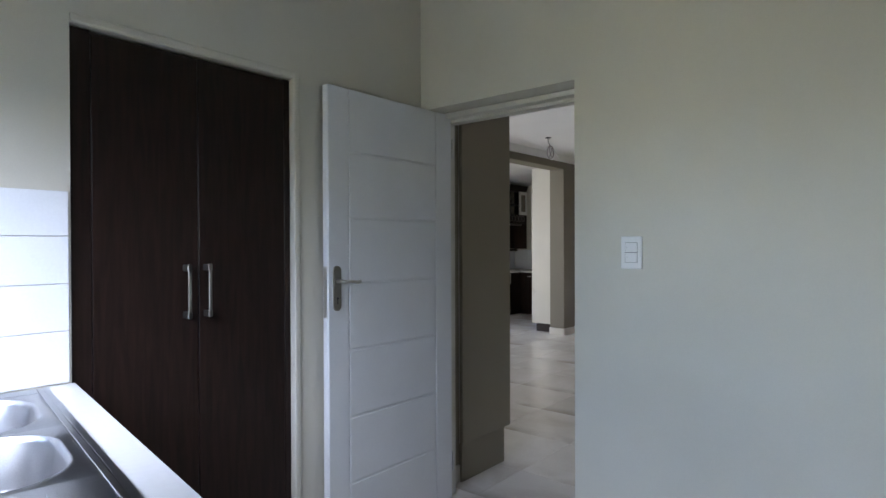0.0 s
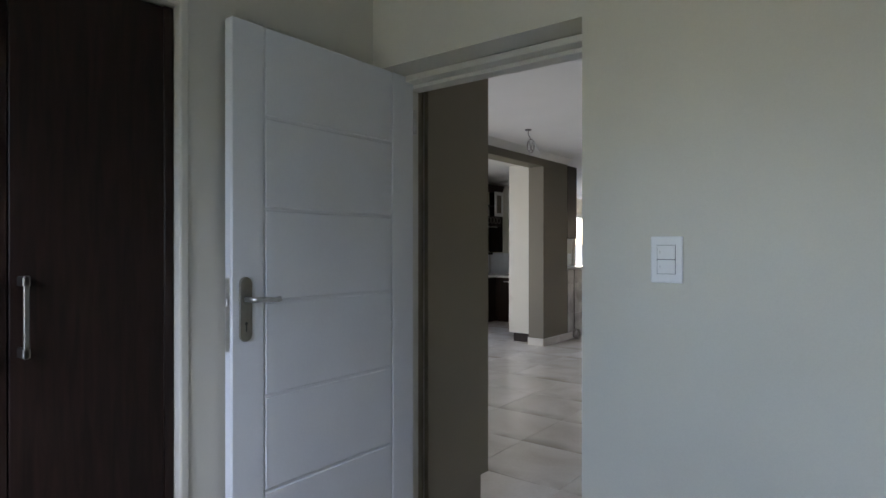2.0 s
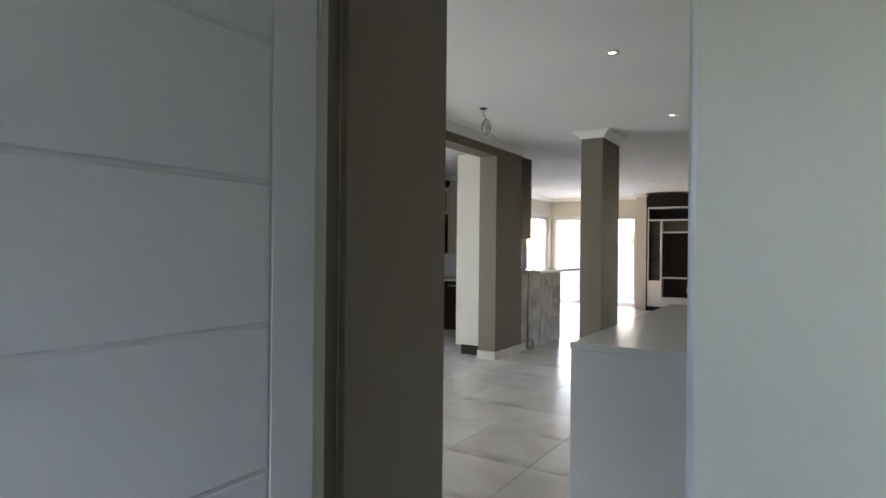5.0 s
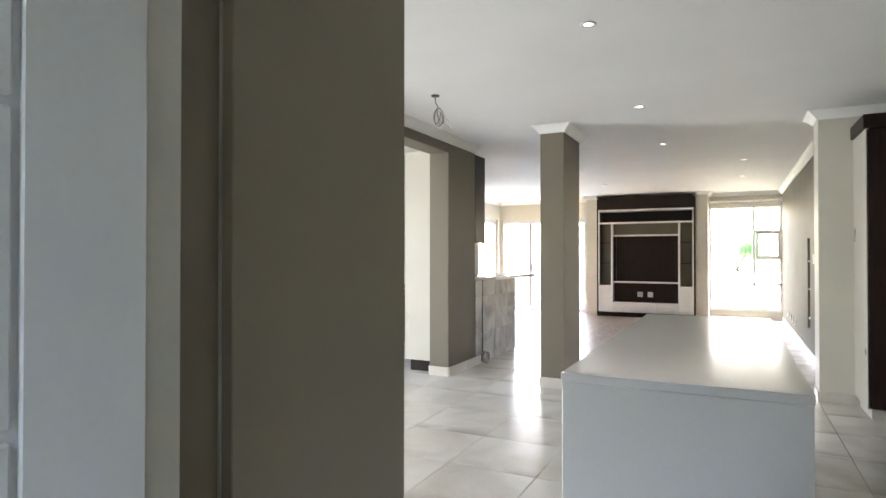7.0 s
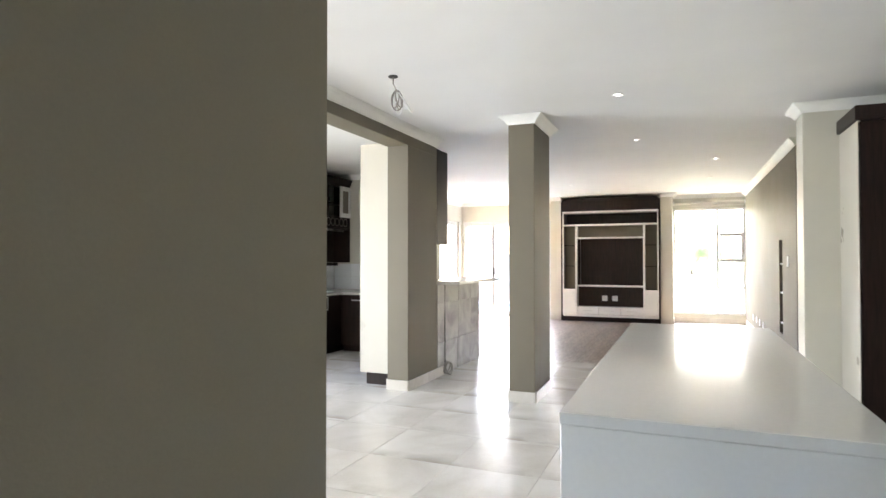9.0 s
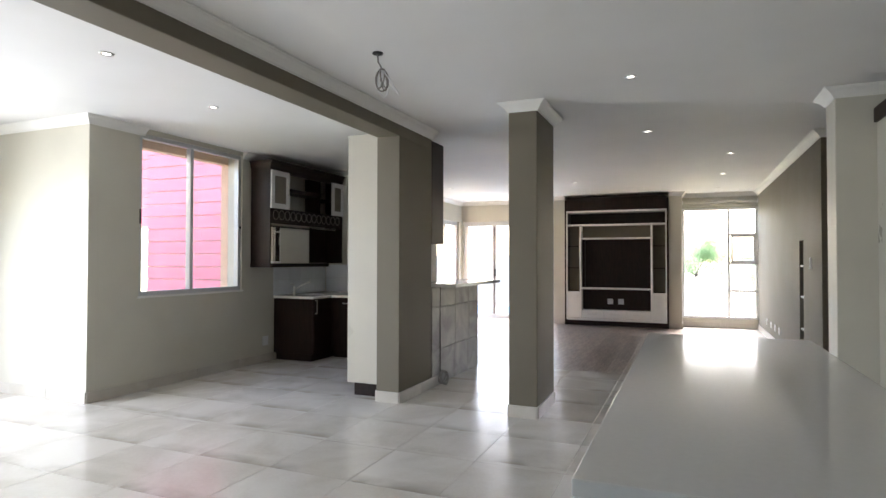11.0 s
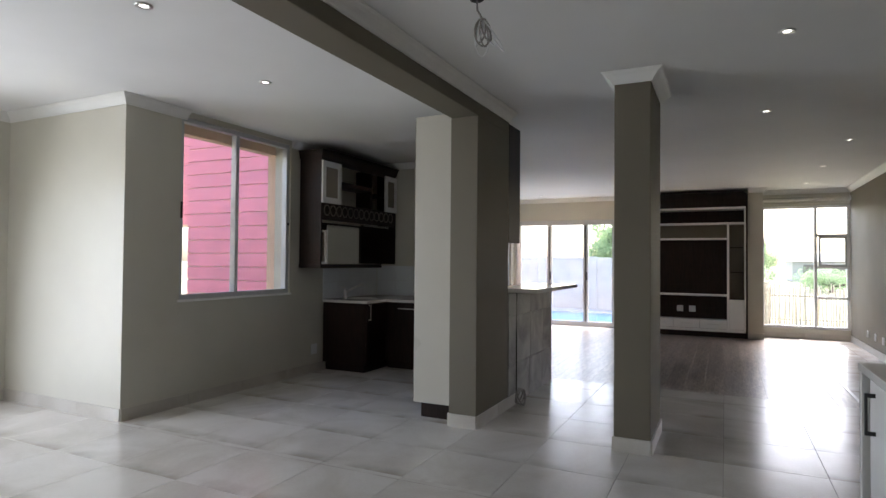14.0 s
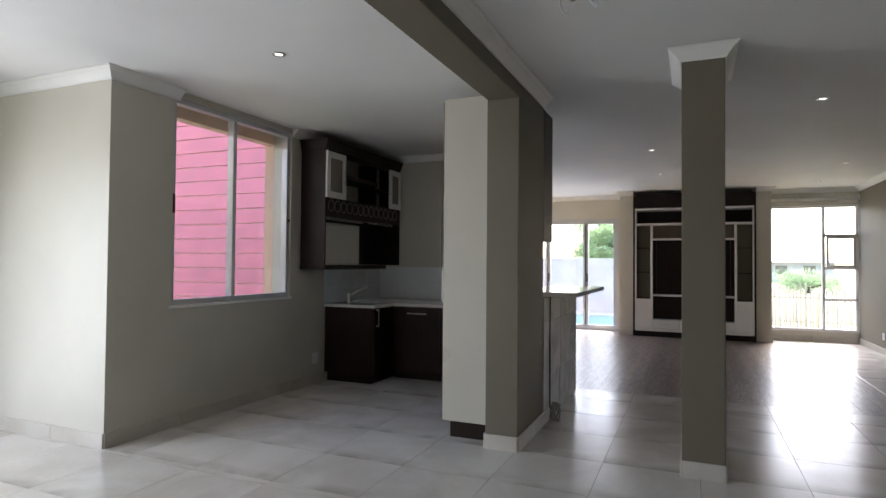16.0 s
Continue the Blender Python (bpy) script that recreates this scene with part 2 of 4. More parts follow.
BOUNDARY = material("boundary_plaster", (0.64, 0.61, 0.56), 0.8, scale=2, vary=0.06, bump=0.04)
STICK = material("weathered_sticks", (0.62, 0.56, 0.46), 0.8, scale=12, vary=0.15, bump=0.05, rand=0.2)
WATER = material("pool_water", (0.08, 0.30, 0.55), 0.06, scale=3, vary=0.15, bump=0.15, fine=14)
LEAF = leaf_material("tree_leaves", (0.24, 0.35, 0.19), (0.55, 0.70, 0.42))
NICKEL = material("dull_nickel", (0.30, 0.28, 0.25), 0.35, 1.0, scale=30, vary=0.05, bump=0.0)
BARK = material("bark", (0.12, 0.09, 0.07), 0.9, scale=20, vary=0.2, bump=0.1)
ROOF = material("roof_sheet", (0.30, 0.29, 0.28), 0.6, scale=3, vary=0.05)
GLASS = glass_material("window_glass")
FROST = material("frosted_glass", (0.22, 0.19, 0.155), 0.25, scale=8, vary=0.03, bump=0.0)
SHELFGLASS = glass_material("shelf_glass", (0.45, 0.5, 0.48))
MIRROR = material("mirror", (0.85, 0.86, 0.85), 0.02, 1.0, vary=0.0, bump=0.0)
LAMP = glow("lit_bulb", (1.0, 0.97, 0.9), 0.9)
BLIND = material("roller_blind_fabric", (0.62, 0.60, 0.54), 0.8, scale=6, vary=0.03, bump=0.05, fine=400)


# ---- mesh helpers ----
def add_box(bm, a, b, bevel=0.0, seg=1):
    """A box between two corners, its edges rounded by bevel."""
    lo = [min(p, q) for p, q in zip(a, b)]
    hi = [max(p, q) for p, q in zip(a, b)]
    geom = bmesh.ops.create_cube(bm, size=1)
    vs = geom["verts"]
    for v in vs:
        v.co = Vector([lo[i] + (v.co[i] + 0.5) * (hi[i] - lo[i]) for i in range(3)])
    if bevel:
        es = {e for v in vs for e in v.link_edges}
        bmesh.ops.bevel(bm, geom=list(es), offset=bevel, segments=seg, affect="EDGES", profile=0.5)
    return bm


def boxes(rows, bevel=0.0):
    bm = bmesh.new()
    for a, b in rows:
        add_box(bm, a, b, bevel)
    return bm


def box(a, b, bevel=0.0, seg=1):
    return add_box(bmesh.new(), a, b, bevel, seg)


def rod(bm, p, q, r0, r1=None, n=12):
    p, q = Vector(p), Vector(q)
    d = q - p
    m = Matrix.Translation((p + q) / 2) @ d.to_track_quat("Z", "Y").to_matrix().to_4x4()
    bmesh.ops.create_cone(bm, cap_ends=True, segments=n, radius1=r0, radius2=r0 if r1 is None else r1, depth=d.length, matrix=m)
    return bm


def tube(points, r, n=8, closed=False):
    """A swept round tube through points."""
    bm = bmesh.new()
    pts = [Vector(p) for p in points]
    rings = []
    for i, p in enumerate(pts):
        a = pts[i - 1] if (i or closed) else p
        b = pts[(i + 1) % len(pts)] if (i < len(pts) - 1 or closed) else p
        q = (b - a).normalized().to_track_quat("Z", "Y")
        rings.append([bm.verts.new(p + q @ Vector((r * math.cos(k * 2 * math.pi / n), r * math.sin(k * 2 * math.pi / n), 0))) for k in range(n)])
    pairs = list(zip(rings, rings[1:])) + ([(rings[-1], rings[0])] if closed else [])
    for u, v in pairs:
        for k in range(n):
            bm.faces.new((u[k], u[(k + 1) % n], v[(k + 1) % n], v[k]))
    if not closed:
        bm.faces.new(rings[0][::-1])
        bm.faces.new(rings[-1])
    return bm


ORIGIN = Vector((0, 0, 0))


def rounded(cx, cy, w, d, r, z, n=8):
    out = []
    for qx, qy, a0 in ((1, 1, 0), (-1, 1, 90), (-1, -1, 180), (1, -1, 270)):
        for k in range(n):
            a = radians(a0 + 90 * k / (n - 1))
            out.append(Vector((cx + qx * (w / 2 - r) + r * math.cos(a), cy + qy * (d / 2 - r) + r * math.sin(a), z)))
    return out


def loft(loops, cap=True):
    bm = bmesh.new()
    vs = [[bm.verts.new(p) for p in loop] for loop in loops]
    for u, v in zip(vs, vs[1:]):
        for k in range(len(u)):
            j = (k + 1) % len(u)
            bm.faces.new((u[k], u[j], v[j], v[k]))
    if cap:
        bm.faces.new(vs[-1])
    return bm


def ring_slab(outer, inner, z0, z1):
    """A slab with a rectangular cut-out; outer and inner are (x0, y0, x1, y1)."""
    bm = bmesh.new()

    def loop(r, z):
        return [bm.verts.new(p) for p in ((r[0], r[1], z), (r[2], r[1], z), (r[2], r[3], z), (r[0], r[3], z))]

    rings = [loop(outer, z0), loop(outer, z1), loop(inner, z1), loop(inner, z0)]
    for u, v in zip(rings, rings[1:] + rings[:1]):
        for k in range(4):
            j = (k + 1) % 4
            bm.faces.new((u[k], u[j], v[j], v[k]))
    return bm


def mesh_of(name, bm, mat, smooth=False):
    bmesh.ops.translate(bm, verts=bm.verts, vec=ORIGIN)
    bmesh.ops.recalc_face_normals(bm, faces=bm.faces)
    me = bpy.data.meshes.new(name)
    bm.to_mesh(me)
    bm.free()
    me.materials.append(mat)
    if smooth:
        for p in me.polygons:
            p.use_smooth = True
    return me


def part(name, bm, mat, parent, label="", smooth=False):
    ob = new(name, mesh_of(name, bm, mat, smooth))
    if parent:
        ob.parent = parent
    if label:
        tagged(ob, label)
    return ob


def thing(name, at, label, category, group=""):
    """An Empty at the base of a thing; its parts are given in the world's metres."""
    ob = new(name)
    ob.empty_display_size = 0.1
    return tagged(ob, label, category, group)


def setting(name, bm, mat, label="", category="wall"):
    ob = new(name, mesh_of(name, bm, mat))
    return tagged(ob, label, category, kind="structure")


def pane(name, a, b, parent, mat=None):
    ob = part(name, box(a, b), mat or GLASS, parent)
    ob.visible_shadow = False
    return ob


def cornice(name, pts, label="white moulded plaster cornice under the ceiling", closed=False):
    """A coved cornice along a run of corner points, the room lying to the left of the run."""
    prof = [(0.0, 0.0), (0.0, -0.078), (0.010, -0.078), (0.014, -0.066), (0.028, -0.048), (0.048, -0.028), (0.066, -0.016), (0.072, -0.008), (0.080, -0.006), (0.080, 0.0)]
    bm = bmesh.new()
    P = [Vector((x, y, 0)) for x, y in pts]
    rings = []
    n = len(P)
    for i, p in enumerate(P):
        d0 = (p - P[i - 1]).normalized() if (i or closed) else None
        d1 = (P[(i + 1) % n] - p).normalized() if (i < n - 1 or closed) else None
        d0, d1 = d0 or d1, d1 or d0
        n0, n1 = Vector((-d0.y, d0.x, 0)), Vector((-d1.y, d1.x, 0))
        m = (n0 + n1) / (1 + n0.dot(n1))
        rings.append([bm.verts.new((p.x + m.x * o, p.y + m.y * o, CEIL_Z - 0.002 + z)) for o, z in prof])
    for u, v in list(zip(rings, rings[1:])) + ([(rings[-1], rings[0])] if closed else []):
        for k in range(len(prof)):
            j = (k + 1) % len(prof)
            bm.faces.new((u[k], u[j], v[j], v[k]))
    if not closed:
        bm.faces.new(rings[0])
        bm.faces.new(rings[-1][::-1])
    return setting(name, bm, TRIM, label, "cornice")


def skirting(name, pts, closed=False, h=0.1, t=0.012):
    """Tile skirting along a run of corner points, the room to the left of the run; one piece for every stretch of tile."""
    root = thing(name, None, "pale tile skirting along the foot of the wall", "skirting")
    root["kind"] = "structure"
    for (x0, y0), (x1, y1) in zip(pts, pts[1:]):
        d = Vector((x1 - x0, y1 - y0, 0))
        n = max(1, round(d.length / 0.6))
        u = d.normalized()
        w = Vector((-u.y, u.x, 0)) * t
        for k in range(n):
            a = Vector((x0, y0, 0.004)) + d * (k / n) + u * (0.0015 if k else 0.0)
            b = Vector((x0, y0, 0.004)) + d * ((k + 1) / n) - u * 0.0015
            bm = bmesh.new()
            lo = [bm.verts.new(v) for v in (a + u * 0.0, b, b + w, a + w)]
            hi = [bm.verts.new(v + Vector((0, 0, h))) for v in (a, b, b + w, a + w)]
            bm.faces.new(lo[::-1])
            bm.faces.new(hi)
            for i in range(4):
                bm.faces.new((lo[i], lo[(i + 1) % 4], hi[(i + 1) % 4], hi[i]))
            part("tile", bm, SKIRT, root)
    return root


CEIL_Z = 2.65

# ---- large structure ----
Z = CEIL_Z
setting("floor", boxes([((-6.65, 0.0, -0.12), (3.4, 4.58, -0.002)), ((-0.75, -2.6, -0.12), (3.4, 0.0, -0.002)), ((1.15, -4.45, -0.12), (3.4, -2.6, -0.002)), ((-5.05, 4.58, -0.12), (3.4, 13.55, -0.002))]), GROUT, "grey grout bed under pale tiles and laminate", "floor")
setting("ceiling", boxes([((-6.65, 0.0, Z), (3.4, 4.58, Z + 0.15)), ((-0.75, -2.65, Z), (3.45, 0.0, Z + 0.15)), ((1.15, -4.45, Z), (3.45, -2.65, Z + 0.15)), ((-5.05, 4.58, Z), (3.4, 13.55, Z + 0.15))]), CEIL, "smooth white painted ceiling", "ceiling")

# scullery, set out from its own corner
ORIGIN = Vector((0.042, -0.02, 0))
setting("wall_cupboard", boxes([((-0.29, -2.4, 0), (-0.06, -1.615, Z)), ((-0.29, -0.80, 0), (-0.06, 0.0, Z)), ((-0.29, -1.615, 2.04), (-0.06, -0.80, Z))]), PAINT, "beige painted plaster wall with a recessed cupboard")
setting("wall_recess", boxes([((-0.72, -1.75, 0), (-0.70, -0.7, 2.1)), ((-0.70, -1.72, 0), (-0.29, -1.615, 2.1)), ((-0.70, -0.80, 0), (-0.29, -0.74, 2.1)), ((-0.70, -1.615, 2.04), (-0.29, -0.80, 2.1))]), PAINT, "plaster lining of the cupboard recess")
setting("wall_door", boxes([((0.81, -0.02, 0), (3.2, 0.2, Z)), ((-0.06, -0.02, 2.04), (0.81, 0.2, Z)), ((-0.29, 0, 0), (-0.06, 0.2, Z))]), PAINT, "beige painted plaster wall beside the open door")
setting("wall_scullery_side", boxes([((3.2, -4.2, 0), (3.4, 0.2, Z))]), PAINT, "plain beige painted plaster wall")
setting("wall_scullery_back", boxes([((1.15, -4.4, 0), (1.5, -4.2, Z)), ((2.9, -4.4, 0), (3.4, -4.2, Z)), ((1.5, -4.4, 2.1), (2.9, -4.2, Z)), ((1.15, -4.2, 0), (1.35, -2.6, Z))]), PAINT, "plain beige painted plaster wall with a garden door")
setting("wall_sink", boxes([((-0.29, -2.6, 0), (1.35, -2.4, 1.1)), ((-0.29, -2.6, 2.1), (1.35, -2.4, Z)), ((-0.29, -2.6, 1.1), (0.0, -2.4, 2.1)), ((1.2, -2.6, 1.1), (1.35, -2.4, 2.1))]), PAINT, "beige painted plaster wall behind the sink")

setting("wall_nib", boxes([((0.81, 0.2, 0), (1.0, 0.81, Z))], 0.004), PANEL, "short taupe plaster nib beside the doorway")

# dining side
ORIGIN = Vector((0, 0, 0))
setting("wall_dining_back", boxes([((-6.65, 0.0, 0), (-0.25, 0.24, Z))]), PAINT, "plain beige painted plaster wall")
setting("wall_dining_outer", boxes([((-6.65, 0.24, 0), (-6.45, 0.9, Z)), ((-6.65, 3.55, 0), (-6.45, 4.58, Z)), ((-6.65, 0.9, 2.2), (-6.45, 3.55, Z))]), PAINT, "beige painted plaster wall with a glazed opening")
setting("wall_return", boxes([((-6.45, 4.36, 0), (-5.05, 4.58, Z))]), PAINT, "beige painted plaster wall with a soft window reflection")
setting("wall_kitchen", boxes([((-5.05, 4.36, 0), (-4.826, 4.90, Z)), ((-5.05, 6.36, 0), (-4.826, 8.32, Z)), ((-5.05, 4.90, 0), (-4.826, 6.36, 0.95)), ((-5.05, 4.90, 2.60), (-4.826, 6.36, Z))]), PAINT, "beige painted plaster wall with a wide window")
setting("wall_kitchen_end", boxes([((-4.826, 8.17, 0), (-3.95, 8.32, Z)), ((-3.2, 8.17, 0), (-3.05, 8.32, Z)), ((-3.95, 8.17, 0), (-3.2, 8.32, 1.25)), ((-3.95, 8.17, 2.15), (-3.2, 8.32, Z))]), PAINT, "beige painted plaster wall with a small opening")
setting("beam", boxes([((-2.44, 0.24, 2.47), (-2.205, 6.22, Z))], 0.004), TAUPE, "taupe painted ceiling beam over the kitchen opening", "beam")
setting("pier", boxes([((-2.44, 5.485, 0), (-2.205, 6.22, 2.47))], 0.004), TAUPE, "taupe painted plaster pier under the beam", "pier")
COL_Y = 6.11
setting("column", boxes([((-1.155, 5.46, 0), (-0.91, COL_Y, Z))], 0.005), TAUPE, "tall taupe painted plaster column", "column")

# right side of the main room
setting("wall_pantry", boxes([((1.295, 5.98, 0), (3.2, 6.28, Z))], 0.004), PAINT, "beige painted plaster wall end beside tall cupboards")
setting("wall_main_side", boxes([((3.2, 0.2, 0), (3.4, 7.8, Z))]), PAINT, "plain beige painted plaster wall")
setting("wall_niche", boxes([((1.493, 7.6, 0), (1.72, 8.62, Z)), ((1.493, 8.88, 0), (1.72, 13.33, Z)), ((1.493, 8.62, 0), (1.72, 8.88, 0.37)), ((1.493, 8.62, 1.56), (1.72, 8.88, Z)), ((1.67, 8.62, 0.37), (1.72, 8.88, 1.56)), ((1.72, 7.6, 0), (3.2, 7.8, Z))]), TAUPE, "taupe painted plaster wall with a narrow shelved niche")

# living room end
setting("wall_living_end", boxes([((0.143, 13.33, 0), (1.72, 13.55, 0.18)), ((0.143, 13.33, 2.36), (1.72, 13.55, Z)), ((1.493, 13.33, 0.18), (1.72, 13.55, 2.36)),
                                  ((-2.334, 12.83, 0), (-2.10, 13.55, Z)), ((-0.09, 12.83, 0), (0.143, 13.55, Z)), ((-2.10, 13.30, 0), (-0.09, 13.55, Z))]), PAINT, "beige painted plaster wall around a media unit")
setting("wall_patio", boxes([((-4.75, 13.35, 2.2), (-2.334, 13.55, Z)), ((-4.75, 13.35, 0), (-4.55, 13.55, 2.2)), ((-2.42, 13.35, 0), (-2.334, 13.55, 2.2))]), PAINT, "beige painted plaster wall over folding doors")
setting("wall_living_outer", boxes([((-4.75, 8.32, 0), (-4.6, 10.2, Z)), ((-4.75, 13.2, 0), (-4.6, 13.35, Z)), ((-4.75, 10.2, 2.2), (-4.6, 13.2, Z))]), PAINT, "beige painted plaster wall with tall glazing")

cornice("cornice_kitchen", [(-4.826, 4.95), (-4.826, 4.36), (-6.45, 4.36), (-6.45, 0.24), (-0.8, 0.24)])
cornice("cornice_kitchen_end", [(-3.05, 8.32), (-3.05, 8.17), (-4.826, 8.17), (-4.826, 6.37)])
cornice("cornice_beam", [(-2.205, 6.22), (-2.205, 0.24)])
cornice("cornice_column", [(-1.155, 5.46), (-1.155, COL_Y), (-0.91, COL_Y), (-0.91, 5.46)], closed=True)
cornice("cornice_pantry", [(3.2, 5.98), (1.295, 5.98), (1.295, 6.28), (3.2, 6.28)])
cornice("cornice_living", [(3.2, 7.6), (1.493, 7.6), (1.493, 13.33), (0.143, 13.33), (0.143, 12.83), (-0.09, 12.83)])
cornice("cornice_patio", [(-2.10, 12.83), (-2.334, 12.83), (-2.334, 13.35), (-4.6, 13.35), (-4.6, 8.32)])

skirting("skirting_kitchen", [(-4.826, 6.97), (-4.826, 4.36), (-6.45, 4.36), (-6.45, 3.55)])
skirting("skirting_pier", [(-2.44, 5.66), (-2.44, 5.485), (-2.205, 5.485), (-2.205, 6.42)][::-1])
skirting("skirting_column", [(-1.155, 5.46), (-1.155, COL_Y), (-0.91, COL_Y), (-0.91, 5.46), (-1.155, 5.46)])
skirting("skirting_pantry", [(1.56, 5.98), (1.295, 5.98), (1.295, 6.28), (3.2, 6.28)])
skirting("skirting_living", [(3.2, 7.6), (1.493, 7.6), (1.493, 13.33), (0.143, 13.33), (0.143, 12.83), (-0.09, 12.83)])
skirting("skirting_patio", [(-2.10, 12.83), (-2.334, 12.83), (-2.334, 13.35)])
skirting("skirting_scullery", [(3.2, -0.02), (0.81, -0.02)])


# ---- windows and doors ----
def glazing(name, axis, at, lo, hi, z0, z1, cols, rows=None, depth=0.07, bar=0.045, mat=None, label="", cat="window"):
    """A framed window in a wall: axis 'x' runs along x at y = at, axis 'y' along y at x = at. cols: places of uprights; rows: (from, to, z) of crossbars."""
    root = thing(name, None, label, cat)
    root["kind"] = "structure"
    mat = mat or ALU

    def pt(u, v, z):
        return (u, at + v, z) if axis == "x" else (at + v, u, z)

    h = depth / 2
    for nm, a, b in (("frame_rail", (lo, -h, z0), (hi, h, z0 + bar)), ("frame_rail", (lo, -h, z1 - bar), (hi, h, z1)),
                     ("frame_stile", (lo, -h, z0 + bar), (lo + bar, h, z1 - bar)), ("frame_stile", (hi - bar, -h, z0 + bar), (hi, h, z1 - bar))):
        part(nm, box(pt(*a), pt(*b), 0.004), mat, root)
    for c in cols:
        part("mullion", box(pt(c - bar / 2, -h, z0 + bar), pt(c + bar / 2, h, z1 - bar), 0.004), mat, root)
    edges = [lo + bar] + [c for c in cols] + [hi - bar]
    for a, b in zip(edges, edges[1:]):
        pane("pane", pt(a, -0.003, z0 + bar), pt(b, 0.003, z1 - bar), root)
    for a, b, z in rows or ():
        part("transom", box(pt(a, -h, z - bar / 2), pt(b, h, z + bar / 2), 0.004), mat, root)
    return root


glazing("window_kitchen", "y", -4.88, 4.90, 6.36, 0.95, 2.60, (5.59,), label="sliding aluminium window with two large panes", mat=ALUGREY)
setting("window_sill_kitchen", box((-4.84, 4.885, 0.93), (-4.812, 6.385, 0.952), 0.005), TRIM, "white painted window sill", "sill")
part("window_catch", box((-4.845, 4.905, 1.68), (-4.822, 4.925, 1.83), 0.003), DARKPLASTIC, bpy.data.objects["window_kitchen"])
part("window_catch", box((-4.845, 6.325, 1.70), (-4.825, 6.345, 1.73), 0.003), DARKPLASTIC, bpy.data.objects["window_kitchen"])
glazing("window_living", "x", 13.40, 0.143, 1.493, 0.18, 2.36, (0.985,), ((0.985, 1.493, 1.83), (0.985, 1.493, 1.27), (0.985, 1.493, 0.73)), label="tall aluminium window with small side lights")
part("casement_frame", boxes([((1.03, 13.36, 1.285), (1.448, 13.40, 1.32)), ((1.03, 13.36, 1.775), (1.448, 13.40, 1.81)), ((1.03, 13.36, 1.32), (1.062, 13.40, 1.775)), ((1.416, 13.36, 1.32), (1.448, 13.40, 1.775))], 0.003), ALUGREY, bpy.data.objects["window_living"])
glazing("door_patio", "x", 13.43, -4.55, -2.42, 0.0, 2.2, (-3.82, -3.055), bar=0.10, label="white aluminium folding glass doors to the pool", cat="door", mat=ALUGREY)
for c in (-3.82, -3.055):
    # dark strip laid on the mullion for the shaded gap between leaves
    part("leaf_gap", box((c - 0.007, 13.386, 0.102), (c + 0.007, 13.3955, 2.098)), DARKPLASTIC, bpy.data.objects["door_patio"], "dark strip for the shaded gap between the leaves")
    part("door_handle", box((c + 0.02, 13.365, 0.95), (c + 0.04, 13.3945, 1.12), 0.004), DARKPLASTIC, bpy.data.objects["door_patio"])
glazing("door_side", "y", -4.68, 10.2, 13.2, 0.0, 2.2, (10.95, 11.7, 12.45), bar=0.09, label="white aluminium folding glass doors", cat="door", mat=ALUGREY)
glazing("door_dining", "y", -6.55, 0.9, 3.55, 0.0, 2.2, (2.22,), bar=0.07, label="white aluminium sliding glass door", cat="door")
glazing("window_sink", "x", -2.5, 0.0, 1.2, 1.1, 2.1, (0.6,), label="aluminium window over the sink")
glazing("door_garden", "x", -4.3, 1.5, 2.9, 0.0, 2.1, (2.2,), bar=0.07, label="glazed aluminium garden door", cat="door")
glazing("window_kitchen_end", "x", 8.24, -3.95, -3.2, 1.25, 2.15, (), label="small aluminium window with a pale handle")
part("window_handle", box((-3.915, 8.19, 1.55), (-3.90, 8.204, 1.68), 0.003), SILVER, bpy.data.objects["window_kitchen_end"])

blind = thing("roller_blind", None, "rolled-up pale fabric blind above the tall window", "blind")
bm = bmesh.new()
rod(bm, (0.17, 13.28, 2.47), (1.47, 13.28, 2.47), 0.035, n=20)
part("roll", bm, BLIND, blind, smooth=False)
part("hem_bar", box((0.17, 13.27, 2.385), (1.47, 13.29, 2.41), 0.005), BLIND, blind)
part("cloth", box((0.17, 13.312, 2.40), (1.47, 13.315, 2.48)), BLIND, blind)
part("bracket", box((0.15, 13.25, 2.43), (0.168, 13.33, 2.51), 0.003), PLASTIC, blind)
part("bracket", box((1.472, 13.25, 2.43), (1.49, 13.33, 2.51), 0.003), PLASTIC, blind)

# door between scullery and main room
ORIGIN = Vector((0.042, -0.02, 0))
frame_ob = thing("door_frame", None, "enamelled door frame in the wall opening, toned cream for shade and white for skylight", "door frame")
frame_ob["kind"] = "structure"
# two tones of one enamel put shade in the cream, skylight in the white
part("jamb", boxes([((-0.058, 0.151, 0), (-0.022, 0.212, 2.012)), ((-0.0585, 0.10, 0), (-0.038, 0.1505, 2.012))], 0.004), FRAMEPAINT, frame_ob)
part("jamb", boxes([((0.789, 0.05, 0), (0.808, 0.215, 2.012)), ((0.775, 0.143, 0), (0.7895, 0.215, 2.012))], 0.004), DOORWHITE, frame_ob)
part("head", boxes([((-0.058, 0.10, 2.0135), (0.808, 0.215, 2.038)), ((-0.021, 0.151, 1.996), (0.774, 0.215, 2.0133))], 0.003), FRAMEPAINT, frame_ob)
part("strike_plate", box((0.7865, 0.075, 1.05), (0.7895, 0.105, 1.22), 0.001), SILVER, frame_ob)

